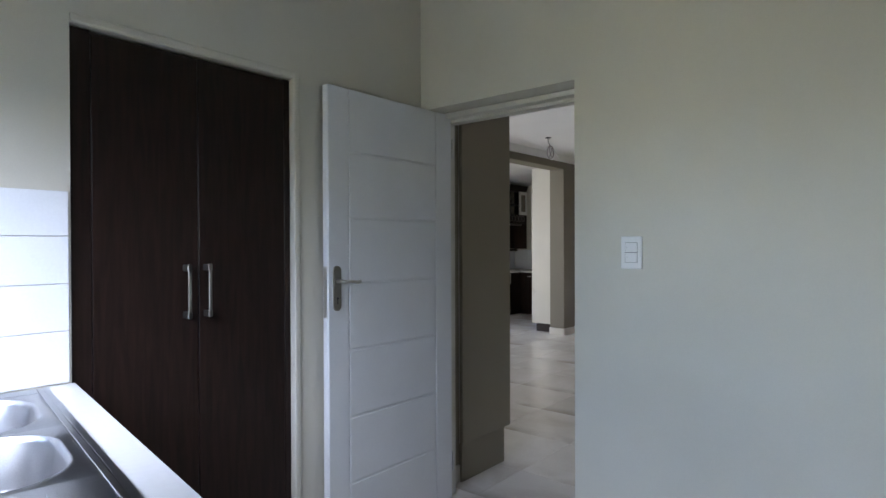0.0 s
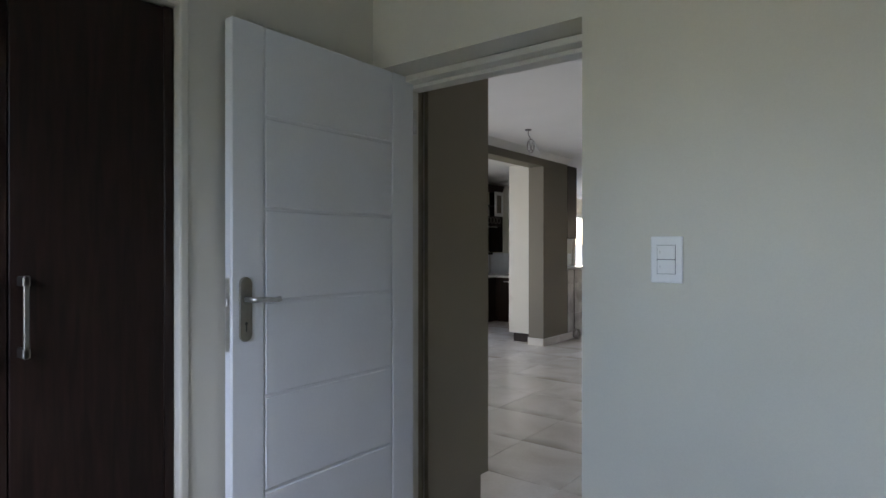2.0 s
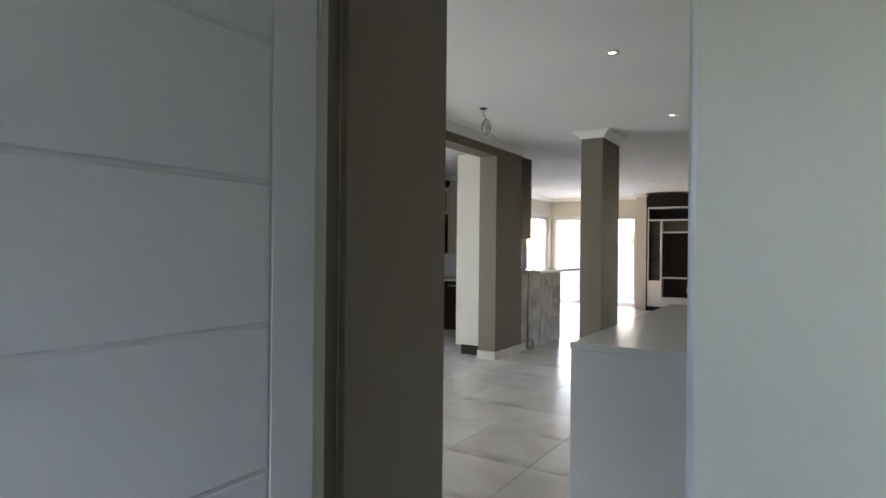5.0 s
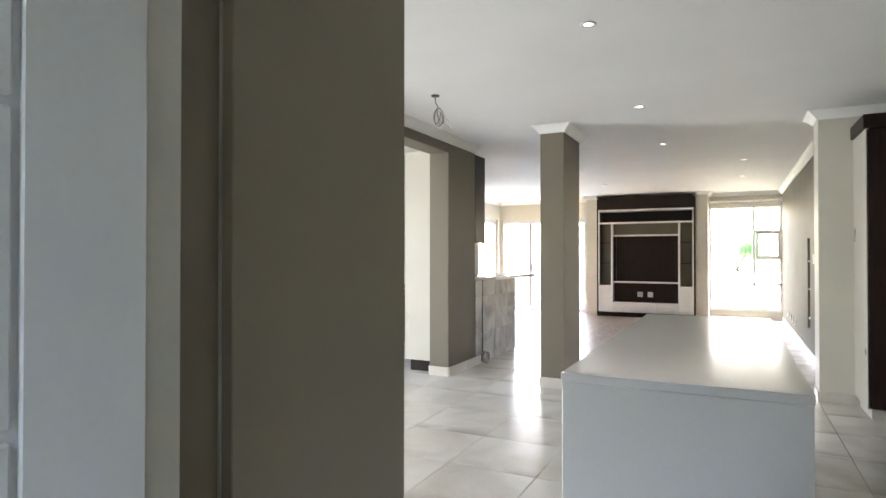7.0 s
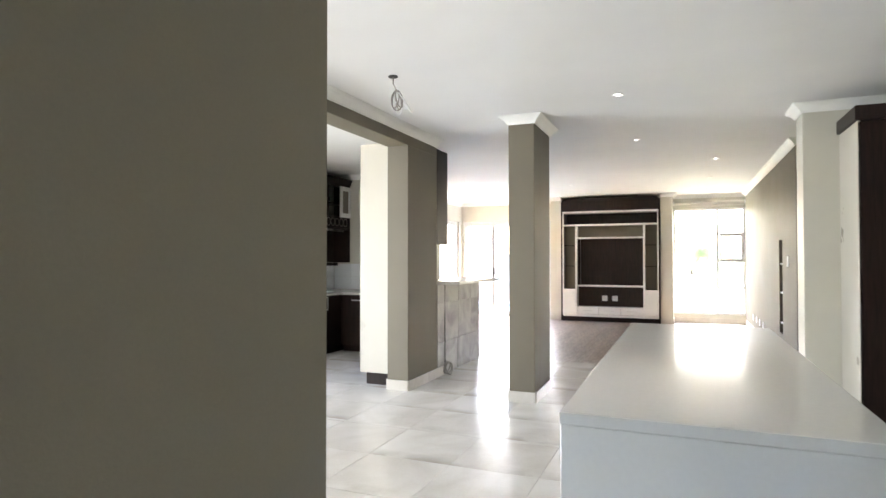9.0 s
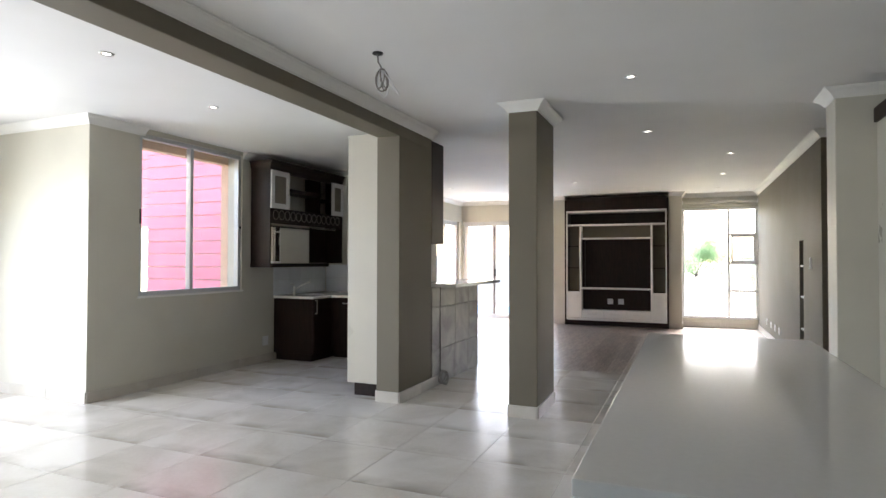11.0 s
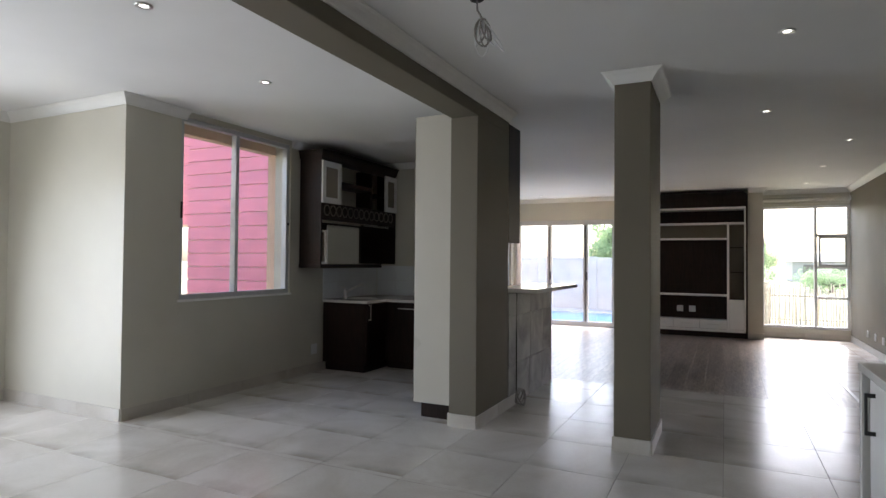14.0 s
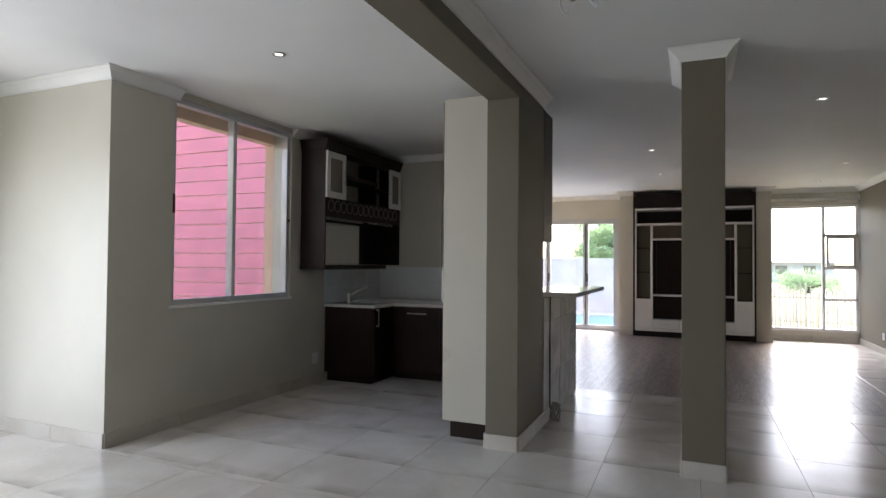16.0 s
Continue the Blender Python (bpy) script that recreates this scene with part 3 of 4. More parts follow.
leaf = thing("door_leaf", None, "white panelled door standing open against the wall", "door")
part("core", box((-0.036, -0.672, 0.008), (-0.003, 0.147, 2.035), 0.003), DOORWHITE, leaf)
part("stile", box((-0.0035, -0.672, 0.008), (0.003, -0.5625, 2.035), 0.002), DOORWHITE, leaf)
part("stile", box((-0.0035, 0.0255, 0.008), (0.003, 0.147, 2.035), 0.002), DOORWHITE, leaf)
zs = [0.008, 0.301, 0.591, 0.888, 1.182, 1.471, 1.757, 2.035]
for a, b in zip(zs, zs[1:]):
    part("panel", box((-0.0035, -0.5555, a + (0.0045 if a > 0.1 else 0)), (0.003, 0.0185, b - (0.0045 if b < 2 else 0)), 0.0028), DOORWHITE, leaf)
plate = part("lock_plate", loft([[Vector((0.003 if q == 0 else 0.009, -0.628 + p.x, 1.165 + p.y)) for p in rounded(0, 0, 0.044 - 0.004 * q, 0.196 - 0.004 * q, 0.0219 - 0.002 * q, 0)] for q in (0, 1)]), NICKEL, leaf, "dull nickel lock plate with rounded ends")
bm = bmesh.new()
add_box(bm, (0.0085, -0.630, 1.098), (0.0095, -0.626, 1.118))
rod(bm, (0.0085, -0.628, 1.122), (0.0095, -0.628, 1.122), 0.005, n=12)
part("keyhole", bm, DARKPLASTIC, plate)
part("lever", tube([(0.009, -0.628, 1.195), (0.045, -0.628, 1.195), (0.055, -0.621, 1.195), (0.056, -0.60, 1.196), (0.054, -0.58, 1.194), (0.055, -0.555, 1.191), (0.058, -0.54, 1.194)], 0.008, 10), SILVER, leaf, "curved satin steel lever", True)
part("latch_plate", box((-0.030, -0.6735, 1.04), (-0.008, -0.6715, 1.26)), SILVER, leaf)
part("latch", box((-0.025, -0.682, 1.175), (-0.013, -0.6735, 1.20), 0.002), SILVER, leaf)
for z in (0.2, 1.86):
    bm = bmesh.new()
    rod(bm, (0.004, 0.156, z - 0.05), (0.004, 0.156, z + 0.05), 0.007, n=12)
    part("hinge", bm, SILVER, leaf)

# ---- scullery things ----
cup = thing("built_in_cupboard", None, "dark wenge built-in cupboard with two tall doors", "cupboard")
part("filler_strip", box((-0.115, -1.614, 0.01), (-0.085, -1.55, 2.035), 0.001), DARKWOOD, cup)
for y0, y1 in ((-1.547, -1.1985), (-1.1955, -0.83)):
    d = part("door", box((-0.105, y0, 0.08), (-0.085, y1, 2.03), 0.002), DARKWOOD, cup)
    y = -1.248 if y0 < -1.5 else -1.172
    bm = bmesh.new()
    add_box(bm, (-0.052, y - 0.006, 1.09), (-0.044, y + 0.006, 1.285), 0.002)
    add_box(bm, (-0.0855, y - 0.008, 1.092), (-0.044, y + 0.008, 1.115), 0.002)
    add_box(bm, (-0.0855, y - 0.008, 1.26), (-0.044, y + 0.008, 1.283), 0.002)
    part("handle", bm, NICKEL, d, "square dull steel bar handle")
part("plinth", box((-0.13, -1.612, 0.0), (-0.12, -0.805, 0.08)), DARKWOOD, cup)
part("trim_bead", box((-0.066, -0.8005, 0.0), (-0.052, -0.772, 2.068), 0.006, 2), PAINT, cup, "rounded plaster bead")
part("trim_bead", box((-0.066, -1.615, 2.041), (-0.052, -0.801, 2.068), 0.006, 2), PAINT, cup)
part("edge_strip", box((-0.115, -0.829, 0.0), (-0.085, -0.802, 2.035), 0.002), DARKWOOD, cup)

part_wall = thing("wall_splashback", None, "white ceramic tile splashback above the sink counter", "splashback")
part_wall["kind"] = "structure"
rows_z = [0.935, 1.093, 1.236, 1.380, 1.518]
for k, (a, b) in enumerate(zip(rows_z, rows_z[1:])):
    cuts = [-1.622, -1.98, -2.39] if k % 2 else [-1.622, -2.16, -2.39]
    for y1, y0 in zip(cuts, cuts[1:]):
        part("tile", box((-0.059, y0 + 0.001, a + 0.001), (-0.051, y1 - 0.001, b - 0.001), 0.0015), SPLASH, part_wall)

unit = thing("sink_unit", None, "white sink cupboard under a pale counter", "cabinet")
part("body", box((-0.05, -2.395, 0.1), (1.28, -1.76, 0.765), 0.002), WHITEGLOSS, unit)
part("plinth", box((-0.05, -2.39, 0.005), (1.26, -1.82, 0.1)), DARKWOOD, unit)
for k in range(3):
    d = part("door", box((-0.045 + k * 0.442, -1.76, 0.11), (0.39 + k * 0.442, -1.742, 0.89), 0.002), WHITEGLOSS, unit)
    part("handle", box((0.34 + k * 0.442, -1.742, 0.7), (0.352 + k * 0.442, -1.715, 0.85), 0.003), SILVER, d)
top = tagged(new("counter_top", mesh_of("counter_top", ring_slab((-0.055, -2.395, 1.30, -1.69), (0.0, -2.26, 1.15, -1.78), 0.90, 0.93), QUARTZ)), "white stone counter top around a steel sink", "counter top")

sink = thing("sink", None, "double-bowl brushed steel sink set in the counter", "sink")
for cx in (0.245, 0.637):
    cy, w, d = -2.015, 0.36, 0.385
    part("bowl", loft([rounded(cx, cy, w + 0.032, d + 0.09, 0.002, 0.9345), rounded(cx, cy, w + 0.016, d + 0.016, 0.128, 0.9345), rounded(cx, cy, w + 0.006, d + 0.006, 0.125, 0.937), rounded(cx, cy, w, d, 0.12, 0.935), rounded(cx, cy, w - 0.012, d - 0.012, 0.115, 0.922),
                       rounded(cx, cy, w - 0.03, d - 0.03, 0.11, 0.83), rounded(cx, cy, w - 0.06, d - 0.06, 0.10, 0.795), rounded(cx, cy, w - 0.16, d - 0.16, 0.06, 0.783)]), STEEL, sink, "rounded steel bowl", True)
    bm = bmesh.new()
    rod(bm, (cx, cy, 0.782), (cx, cy, 0.787), 0.03, n=20)
    part("drain", bm, SILVER, sink)
part("rim", ring_slab((-0.012, -2.27, 1.16, -1.765), (0.0485, -2.2525, 0.835, -1.7775), 0.9305, 0.9352), STEEL, sink)
part("rim_bead", box((0.0, -1.795, 0.9353), (1.15, -1.782, 0.938), 0.001), STEEL, sink)
for k in range(6):
    part("drain_ridge", box((0.88, -2.21 + k * 0.065, 0.9353), (1.11, -2.195 + k * 0.065, 0.939), 0.001), STEEL, sink)

turn = Matrix.Translation((-0.02, -1.6275, 0)) @ pose(0, 0, 0, 0, 0, -8.07) @ Matrix.Translation((0.02, 1.71, 0))
for ob in (unit, top, sink):
    ob.matrix_basis = turn

switch = thing("light_switch", None, "white two-rocker light switch plate on the wall", "light switch")
part("plate", box((1.016, -0.0295, 1.254), (1.1, -0.0205, 1.381), 0.003, 2), PLASTIC, switch)
part("rocker_gap", box((1.0335, -0.0302, 1.2785), (1.0825, -0.0294, 1.3575)), DARKPLASTIC, switch, "thin dark joint round the rockers")
for z0, z1 in ((1.2795, 1.3172), (1.3188, 1.3565)):
    rocker = part("rocker", box((1.0345, -0.0325, z0), (1.0815, -0.0298, z1), 0.001), PLASTIC, switch)
    part("mark", box((1.0415, -0.0328, (z0 + z1) / 2 - 0.003), (1.0428, -0.0324, (z0 + z1) / 2 + 0.003)), CABLE, rocker, "small grey printed mark")

# tall cupboard beyond the door
tall = thing("tall_cupboard", None, "tall cupboard with a taupe painted end panel", "cupboard")
part("end_panel", box((-0.101, 0.342, 0.22), (-0.078, 0.825, Z - 0.003), 0.002), PANEL, tall)
part("filler_strip", box((-0.16, 0.213, 0.10), (-0.104, 0.3415, Z - 0.003), 0.002), PANEL, tall)
part("filler_plinth", box((-0.16, 0.213, 0.004), (-0.095, 0.3415, 0.0995), 0.002), SKIRT, tall, "pale tile skirting piece")
part("body", box((-0.72, 0.342, 0.22), (-0.1015, 0.804, Z - 0.003)), CREAM, tall)
for k in range(2):
    d = part("door", box((-0.715 + k * 0.305, 0.805, 0.23), (-0.413 + k * 0.305, 0.823, 2.58), 0.002), DARKWOOD, tall)
    part("handle", box((-0.44 + k * 0.05, 0.823, 1.0), (-0.428 + k * 0.05, 0.852, 1.2), 0.003), SILVER, d)
# taupe in place of pale tile, to put the panel's shade in its colour
part("plinth", box((-0.70, 0.342, 0.004), (-0.085, 0.765, 0.22)), PANEL, tall)

ORIGIN = Vector((0, 0, 0))

# ---- kitchen things ----
isl = thing("kitchen_island", None, "white kitchen island with waterfall end and dark cupboards", "kitchen island")
X0, X1, Y0, Y1 = 0.042, 0.818, 1.80, 4.16
part("end_panel", box((X0, Y0, 0.004), (X1, Y0 + 0.035, 0.881), 0.003), QUARTZ, isl, "white stone waterfall end")
part("end_panel", box((X0, Y1 - 0.035, 0.004), (X1, Y1, 0.881), 0.003), QUARTZ, isl)
part("body", box((X0 + 0.06, Y0 + 0.036, 0.1), (X1 - 0.06, Y1 - 0.036, 0.881)), WHITEGLOSS, isl)
part("plinth", box((X0 + 0.09, Y0 + 0.036, 0.004), (X1 - 0.09, Y1 - 0.036, 0.1)), DARKWOOD, isl)


def island_door(xa, xb, hx, a, b, y, mat, grip):
    d = part("door", box((xa, a + 0.002, 0.11), (xb, b - 0.002, 0.86), 0.002), mat, isl)
    xs = xa if hx < xa else xb
    bm = bmesh.new()
    add_box(bm, (hx - 0.005, y - 0.006, 0.66), (hx + 0.005, y + 0.006, 0.82), 0.002)
    add_box(bm, (min(hx, xs), y - 0.005, 0.66), (max(hx, xs), y + 0.005, 0.675))
    add_box(bm, (min(hx, xs), y - 0.005, 0.805), (max(hx, xs), y + 0.005, 0.82))
    part("handle", bm, grip, d)


YD = Y1 - 0.45
w = (YD - Y0 - 0.08) / 3
for k in range(3):
    a = Y0 + 0.04 + k * w
    island_door(X0 + 0.045, X0 + 0.06, X0 + 0.02, a, a + w, a + (0.05 if k % 2 else w - 0.05), DARKWOOD, SILVER)
w = (Y1 - Y0 - 0.08) / 4
for k in range(4):
    a = Y0 + 0.04 + k * w
    island_door(X1 - 0.06, X1 - 0.04, X1 - 0.012, a, a + w, a + (0.05 if k % 2 else w - 0.05), DARKWOOD, SILVER)
part("divider", box((X0 + 0.006, YD - 0.032, 0.02), (X0 + 0.045, YD, 0.8805), 0.002), DARKWOOD, isl)
part("gap_panel", box((X0 + 0.05, Y1 - 0.075, 0.105), (X0 + 0.0595, Y1 - 0.036, 0.88)), DARKWOOD, isl)
island_door(X0 + 0.022, X0 + 0.05, X0 - 0.008, YD + 0.002, Y1 - 0.078, Y1 - 0.17, WHITEGLOSS, DARKPLASTIC)
tagged(new("island_top", mesh_of("island_top", box((X0 - 0.003, Y0 - 0.003, 0.8815), (X1 + 0.003, Y1 + 0.003, 0.914), 0.003, 2), QUARTZ)), "polished white stone top of the island", "worktop")

# tall cream unit behind the pier
tu = thing("tall_unit", None, "tall cream kitchen unit with a dark plinth", "cabinet")
part("side_panel", box((-2.805, 5.565, 0.14), (-2.443, 5.585, 2.53), 0.002), CREAM, tu)
part("body", box((-2.80, 5.586, 0.14), (-2.443, 6.2, 2.53)), CREAM, tu)
part("door", box((-2.822, 5.59, 0.15), (-2.802, 6.19, 2.52), 0.002), DARKWOOD, tu)
part("plinth", box((-2.77, 5.64, 0.004), (-2.445, 6.2, 0.139)), DARKWOOD, tu)
part("handle", box((-2.85, 5.64, 1.0), (-2.838, 5.65, 1.25), 0.002), SILVER, tu)

# dark wall cupboard at the pier
wc = thing("wall_cupboard_bar", None, "dark wenge wall cupboard hung behind the pier", "cupboard")
part("body", box((-2.55, 6.223, 1.49), (-2.21, 6.514, 2.56), 0.002), DARKWOOD, wc)
part("door", box((-2.545, 6.515, 1.495), (-2.215, 6.532, 2.555), 0.002), DARKWOOD, wc)
part("edge", box((-2.21, 6.223, 1.49), (-2.203, 6.53, 2.56), 0.001), DARKWOOD, wc)

# breakfast bar
bar = thing("breakfast_bar", None, "raised breakfast bar clad in grey stone tiles", "bar counter")
part("core", box((-2.40, 6.224, 0.004), (-2.212, 7.66, 1.03)), GROUT, bar)
rowz = [0.005, 0.375, 0.82, 1.03]
for k, (a, b) in enumerate(zip(rowz, rowz[1:])):
    cuts = [6.226, 6.84, 7.29, 7.66] if k == 0 else [6.226, 6.43, 6.88, 7.33, 7.66]
    for y0, y1 in zip(cuts, cuts[1:]):
        part("tile", box((-2.213, y0 + 0.002, a + 0.0015), (-2.200, y1 - 0.002, b - 0.0015), 0.002), STONE, bar)
    part("tile", box((-2.40, 7.659, a + 0.0015), (-2.213, 7.672, b - 0.0015), 0.002), STONE, bar)
tagged(new("bar_top", mesh_of("bar_top", box((-2.45, 6.225, 1.038), (-1.935, 7.76, 1.075), 0.004, 2), QUARTZ)), "pale stone top of the breakfast bar", "worktop")
tagged(new("hob_worktop", mesh_of("hob_worktop", box((-3.0, 6.21, 0.86), (-2.402, 7.7, 0.895), 0.003), QUARTZ)), "white stone kitchen worktop behind the bar", "worktop")
cb = thing("base_cabinet", None, "dark wenge base cabinet behind the bar", "cabinet", "kitchen base cabinets")
part("body", box((-2.98, 6.215, 0.1), (-2.402, 7.68, 0.858)), DARKWOOD, cb)
part("plinth", box((-2.93, 6.215, 0.004), (-2.41, 7.66, 0.1)), DARKWOOD, cb)

# corner base units with sink
KZ = 0.845
ca = thing("base_cabinet", None, "dark wenge base cabinet under the prep sink", "cabinet", "kitchen base cabinets")
part("side_panel", box((-4.815, 6.96, 0.1), (-4.21, 6.98, KZ - 0.032), 0.002), DARKWOOD, ca)
part("body", box((-4.815, 6.981, 0.1), (-4.21, 8.10, KZ - 0.032)), DARKWOOD, ca)
d = part("door", box((-4.209, 6.965, 0.105), (-4.19, 7.36, KZ - 0.04), 0.002), DARKWOOD, ca)
bm = bmesh.new()
add_box(bm, (-4.165, 6.995, 0.62), (-4.157, 7.007, 0.80), 0.002)
add_box(bm, (-4.19, 6.996, 0.62), (-4.157, 7.006, 0.632))
add_box(bm, (-4.19, 6.996, 0.788), (-4.157, 7.006, 0.80))
part("handle", bm, SILVER, d)
part("plinth", box((-4.80, 7.0, 0.004), (-4.25, 8.10, 0.1)), DARKWOOD, ca)
cc = thing("base_cabinet", None, "dark wenge base cabinet along the end wall", "cabinet", "kitchen base cabinets")
part("body", box((-4.205, 7.40, 0.1), (-3.06, 8.10, KZ - 0.032)), DARKWOOD, cc)
for k in range(2):
    d = part("door", box((-4.185 + k * 0.56, 7.381, 0.105), (-3.628 + k * 0.56, 7.40, KZ - 0.04), 0.002), DARKWOOD, cc)
    bm = bmesh.new()
    add_box(bm, (-4.0 + k * 0.56, 7.345, 0.735), (-3.78 + k * 0.56, 7.353, 0.747), 0.002)
    add_box(bm, (-4.0 + k * 0.56, 7.345, 0.735), (-3.99 + k * 0.56, 7.381, 0.747))
    add_box(bm, (-3.79 + k * 0.56, 7.345, 0.735), (-3.78 + k * 0.56, 7.381, 0.747))
    part("handle", bm, SILVER, d)
part("plinth", box((-4.2, 7.45, 0.004), (-3.07, 8.10, 0.1)), DARKWOOD, cc)
tagged(new("kitchen_worktop", mesh_of("kitchen_worktop", boxes([((-4.82, 6.95, KZ - 0.03), (-4.18, 8.15, KZ)), ((-4.18, 7.37, KZ - 0.03), (-3.05, 8.15, KZ))]), QUARTZ)), "white stone L-shaped kitchen worktop", "worktop")
ps = thing("prep_sink", None, "small round steel prep sink in the worktop", "sink")
bm = bmesh.new()
rod(bm, (-4.5, 7.30, KZ + 0.0005), (-4.5, 7.30, KZ + 0.008), 0.2, 0.19, n=32)
part("rim", bm, STEEL, ps)
bm = bmesh.new()
rod(bm, (-4.5, 7.30, KZ + 0.0085), (-4.5, 7.30, KZ + 0.0095), 0.165, 0.165, n=32)
part("bowl", bm, SILVER, ps)
tap = thing("tap", None, "chrome lever mixer tap beside the prep sink", "tap")
bm = bmesh.new()
rod(bm, (-4.62, 7.14, KZ + 0.0005), (-4.62, 7.14, KZ + 0.11), 0.022, n=16)
part("body", bm, SILVER, tap)
part("spout", tube([(-4.62, 7.14, KZ + 0.07), (-4.55, 7.19, KZ + 0.13), (-4.46, 7.26, KZ + 0.18), (-4.45, 7.27, KZ + 0.165)], 0.011, 10), SILVER, tap, smooth=True)
part("lever", tube([(-4.62, 7.14, KZ + 0.11), (-4.62, 7.14, KZ + 0.135), (-4.66, 7.10, KZ + 0.15)], 0.009, 8), SILVER, tap, smooth=True)
sp = thing("wall_splash_kitchen", None, "white ceramic tile splashback above the worktop", "splashback")
sp["kind"] = "structure"
for a, b in ((KZ + 0.001, 1.05), (1.05, 1.25)):
    y = 6.955
    while y < 8.1:
        y1 = min(y + 0.3, 8.16)
        part("tile", box((-4.825, y + 0.001, a + 0.001), (-4.817, y1 - 0.001, b - 0.001), 0.001), SPLASH, sp)
        y = y1
    x = -4.815
    while x < -3.1:
        x1 = min(x + 0.3, -3.06)
        part("tile", box((x + 0.001, 8.161, a + 0.001), (x1 - 0.001, 8.169, b - 0.001), 0.001), SPLASH, sp)
        x = x1

# wall hutch with rings and mirror
H0, H1, HX = 6.51, 8.15, -4.52
hu = thing("wall_hutch", None, "dark wenge wall hutch with glass doors and a mirror back", "wall cabinet")
part("side_panel", box((-4.82, H0, 1.27), (HX, H0 + 0.022, 2.50), 0.002), DARKWOOD, hu)
part("side_panel", box((-4.82, H1 - 0.022, 1.27), (HX, H1, 2.50), 0.002), DARKWOOD, hu)
part("back", box((-4.82, H0 + 0.022, 1.80), (-4.81, H1 - 0.022, 2.50)), CREAM, hu)
part("base_board", box((-4.82, H0 - 0.01, 1.225), (HX + 0.015, H0 + 1.27, 1.27), 0.004), DARKWOOD, hu)
part("shelf", box((-4.81, H0 + 0.022, 1.80), (HX, H1 - 0.022, 1.97), 0.002), DARKWOOD, hu)
part("shelf", box((-4.81, 6.885, 2.20), (HX - 0.03, 7.635, 2.25), 0.002), DARKWOOD, hu)
part("shelf", box((-4.81, 7.635, 2.16), (HX - 0.02, 7.98, 2.18), 0.002), DARKWOOD, hu)
part("divider", box((-4.81, 7.613, 1.97), (HX - 0.05, 7.635, 2.47), 0.002), DARKWOOD, hu)
part("divider", box((-4.81, 7.635, 1.97), (-4.80, 7.98, 2.47)), DARKWOOD, hu)
part("crown", loft([[Vector((-4.82, H0 - 0.01, 2.47)), Vector((HX + 0.01, H0 - 0.01, 2.47)), Vector((HX + 0.01, H1, 2.47)), Vector((-4.82, H1, 2.47))],
                    [Vector((-4.82, H0 - 0.02, 2.53)), Vector((HX + 0.03, H0 - 0.02, 2.53)), Vector((HX + 0.03, H1, 2.53)), Vector((-4.82, H1, 2.53))],
                    [Vector((-4.82, H0 - 0.04, 2.56)), Vector((HX + 0.05, H0 - 0.04, 2.56)), Vector((HX + 0.05, H1, 2.56)), Vector((-4.82, H1, 2.56))]]), DARKWOOD, hu, "flared dark crown moulding")
part("fascia", box((HX - 0.02, H0, 2.42), (HX, H1, 2.468)), DARKWOOD, hu)
part("mirror", box((-4.818, H0 + 0.022, 1.275), (-4.812, 7.743, 1.77)), MIRROR, hu, "mirror panel at the back")
part("back_panel", box((-4.818, 7.745, 1.275), (-4.81, H1 - 0.022, 1.79)), DARKWOOD, hu)
for y0, y1 in ((H0 + 0.004, 6.864), (7.85, H1 - 0.004)):
    d = part("door", boxes([((HX, y0, 1.965), (HX + 0.02, y0 + 0.06, 2.44)), ((HX, y1 - 0.06, 1.965), (HX + 0.02, y1, 2.44)), ((HX, y0 + 0.06, 1.965), (HX + 0.02, y1 - 0.06, 2.03)), ((HX, y0 + 0.06, 2.375), (HX + 0.02, y1 - 0.06, 2.44))]), WHITEGLOSS, hu, "white framed door with obscure glass")
    part("pane", box((HX + 0.006, y0 + 0.058, 2.028), (HX + 0.010, y1 - 0.058, 2.377)), FROST, d)
    bm = bmesh.new()
    rod(bm, (HX + 0.02, (y1 if y0 < 7 else y0 + 0.06) - 0.03, 2.15), (HX + 0.04, (y1 if y0 < 7 else y0 + 0.06) - 0.03, 2.15), 0.01, n=12)
    part("knob", bm, SILVER, d)
part("rail", box((HX - 0.02, H0 + 0.022, 1.775), (HX - 0.005, H1 - 0.022, 1.80)), DARKWOOD, hu)
for k in range(13):
    c = Vector((HX + 0.008, H0 + 0.10 + k * 0.1158, 1.885))
    part("wine_ring", tube([c + Vector((0, 0.05 * math.cos(a * math.pi / 12), 0.058 * math.sin(a * math.pi / 12))) for a in range(24)], 0.005, 6, True), NICKEL, hu, smooth=True)
for k in range(6):
    y = 7.42 + k * 0.1
    part("glass_rail", tube([(HX - 0.02, y, 1.79), (HX - 0.02, y, 1.75), (HX - 0.02, y + 0.06, 1.75), (HX - 0.02, y + 0.06, 1.79)], 0.005, 6), SILVER, hu)


def plate_on(name, centre, normal, w, h, label, cat="socket", toggles=1):
    """A wall plate with its rockers, flat on a wall."""
    root = thing(name, None, label, cat)
    c, nn = Vector(centre), Vector(normal)
    u = Vector((-nn.y, nn.x, 0))

    def span(du0, du1, z0, z1, d0, d1):
        p, q = c + u * du0 + nn * d0 + Vector((0, 0, z0)), c + u * du1 + nn * d1 + Vector((0, 0, z1))
        return box(p, q, 0.0015)

    part("plate", span(-w / 2, w / 2, -h / 2, h / 2, 0.0005, 0.009), PLASTIC, root)
    for k in range(toggles):
        f = (k + 0.5) / toggles - 0.5
        part("rocker", span(f * w * 0.7 - w * 0.12, f * w * 0.7 + w * 0.12, -h * 0.2, h * 0.2, 0.009, 0.012), PLASTIC, root)
    return root


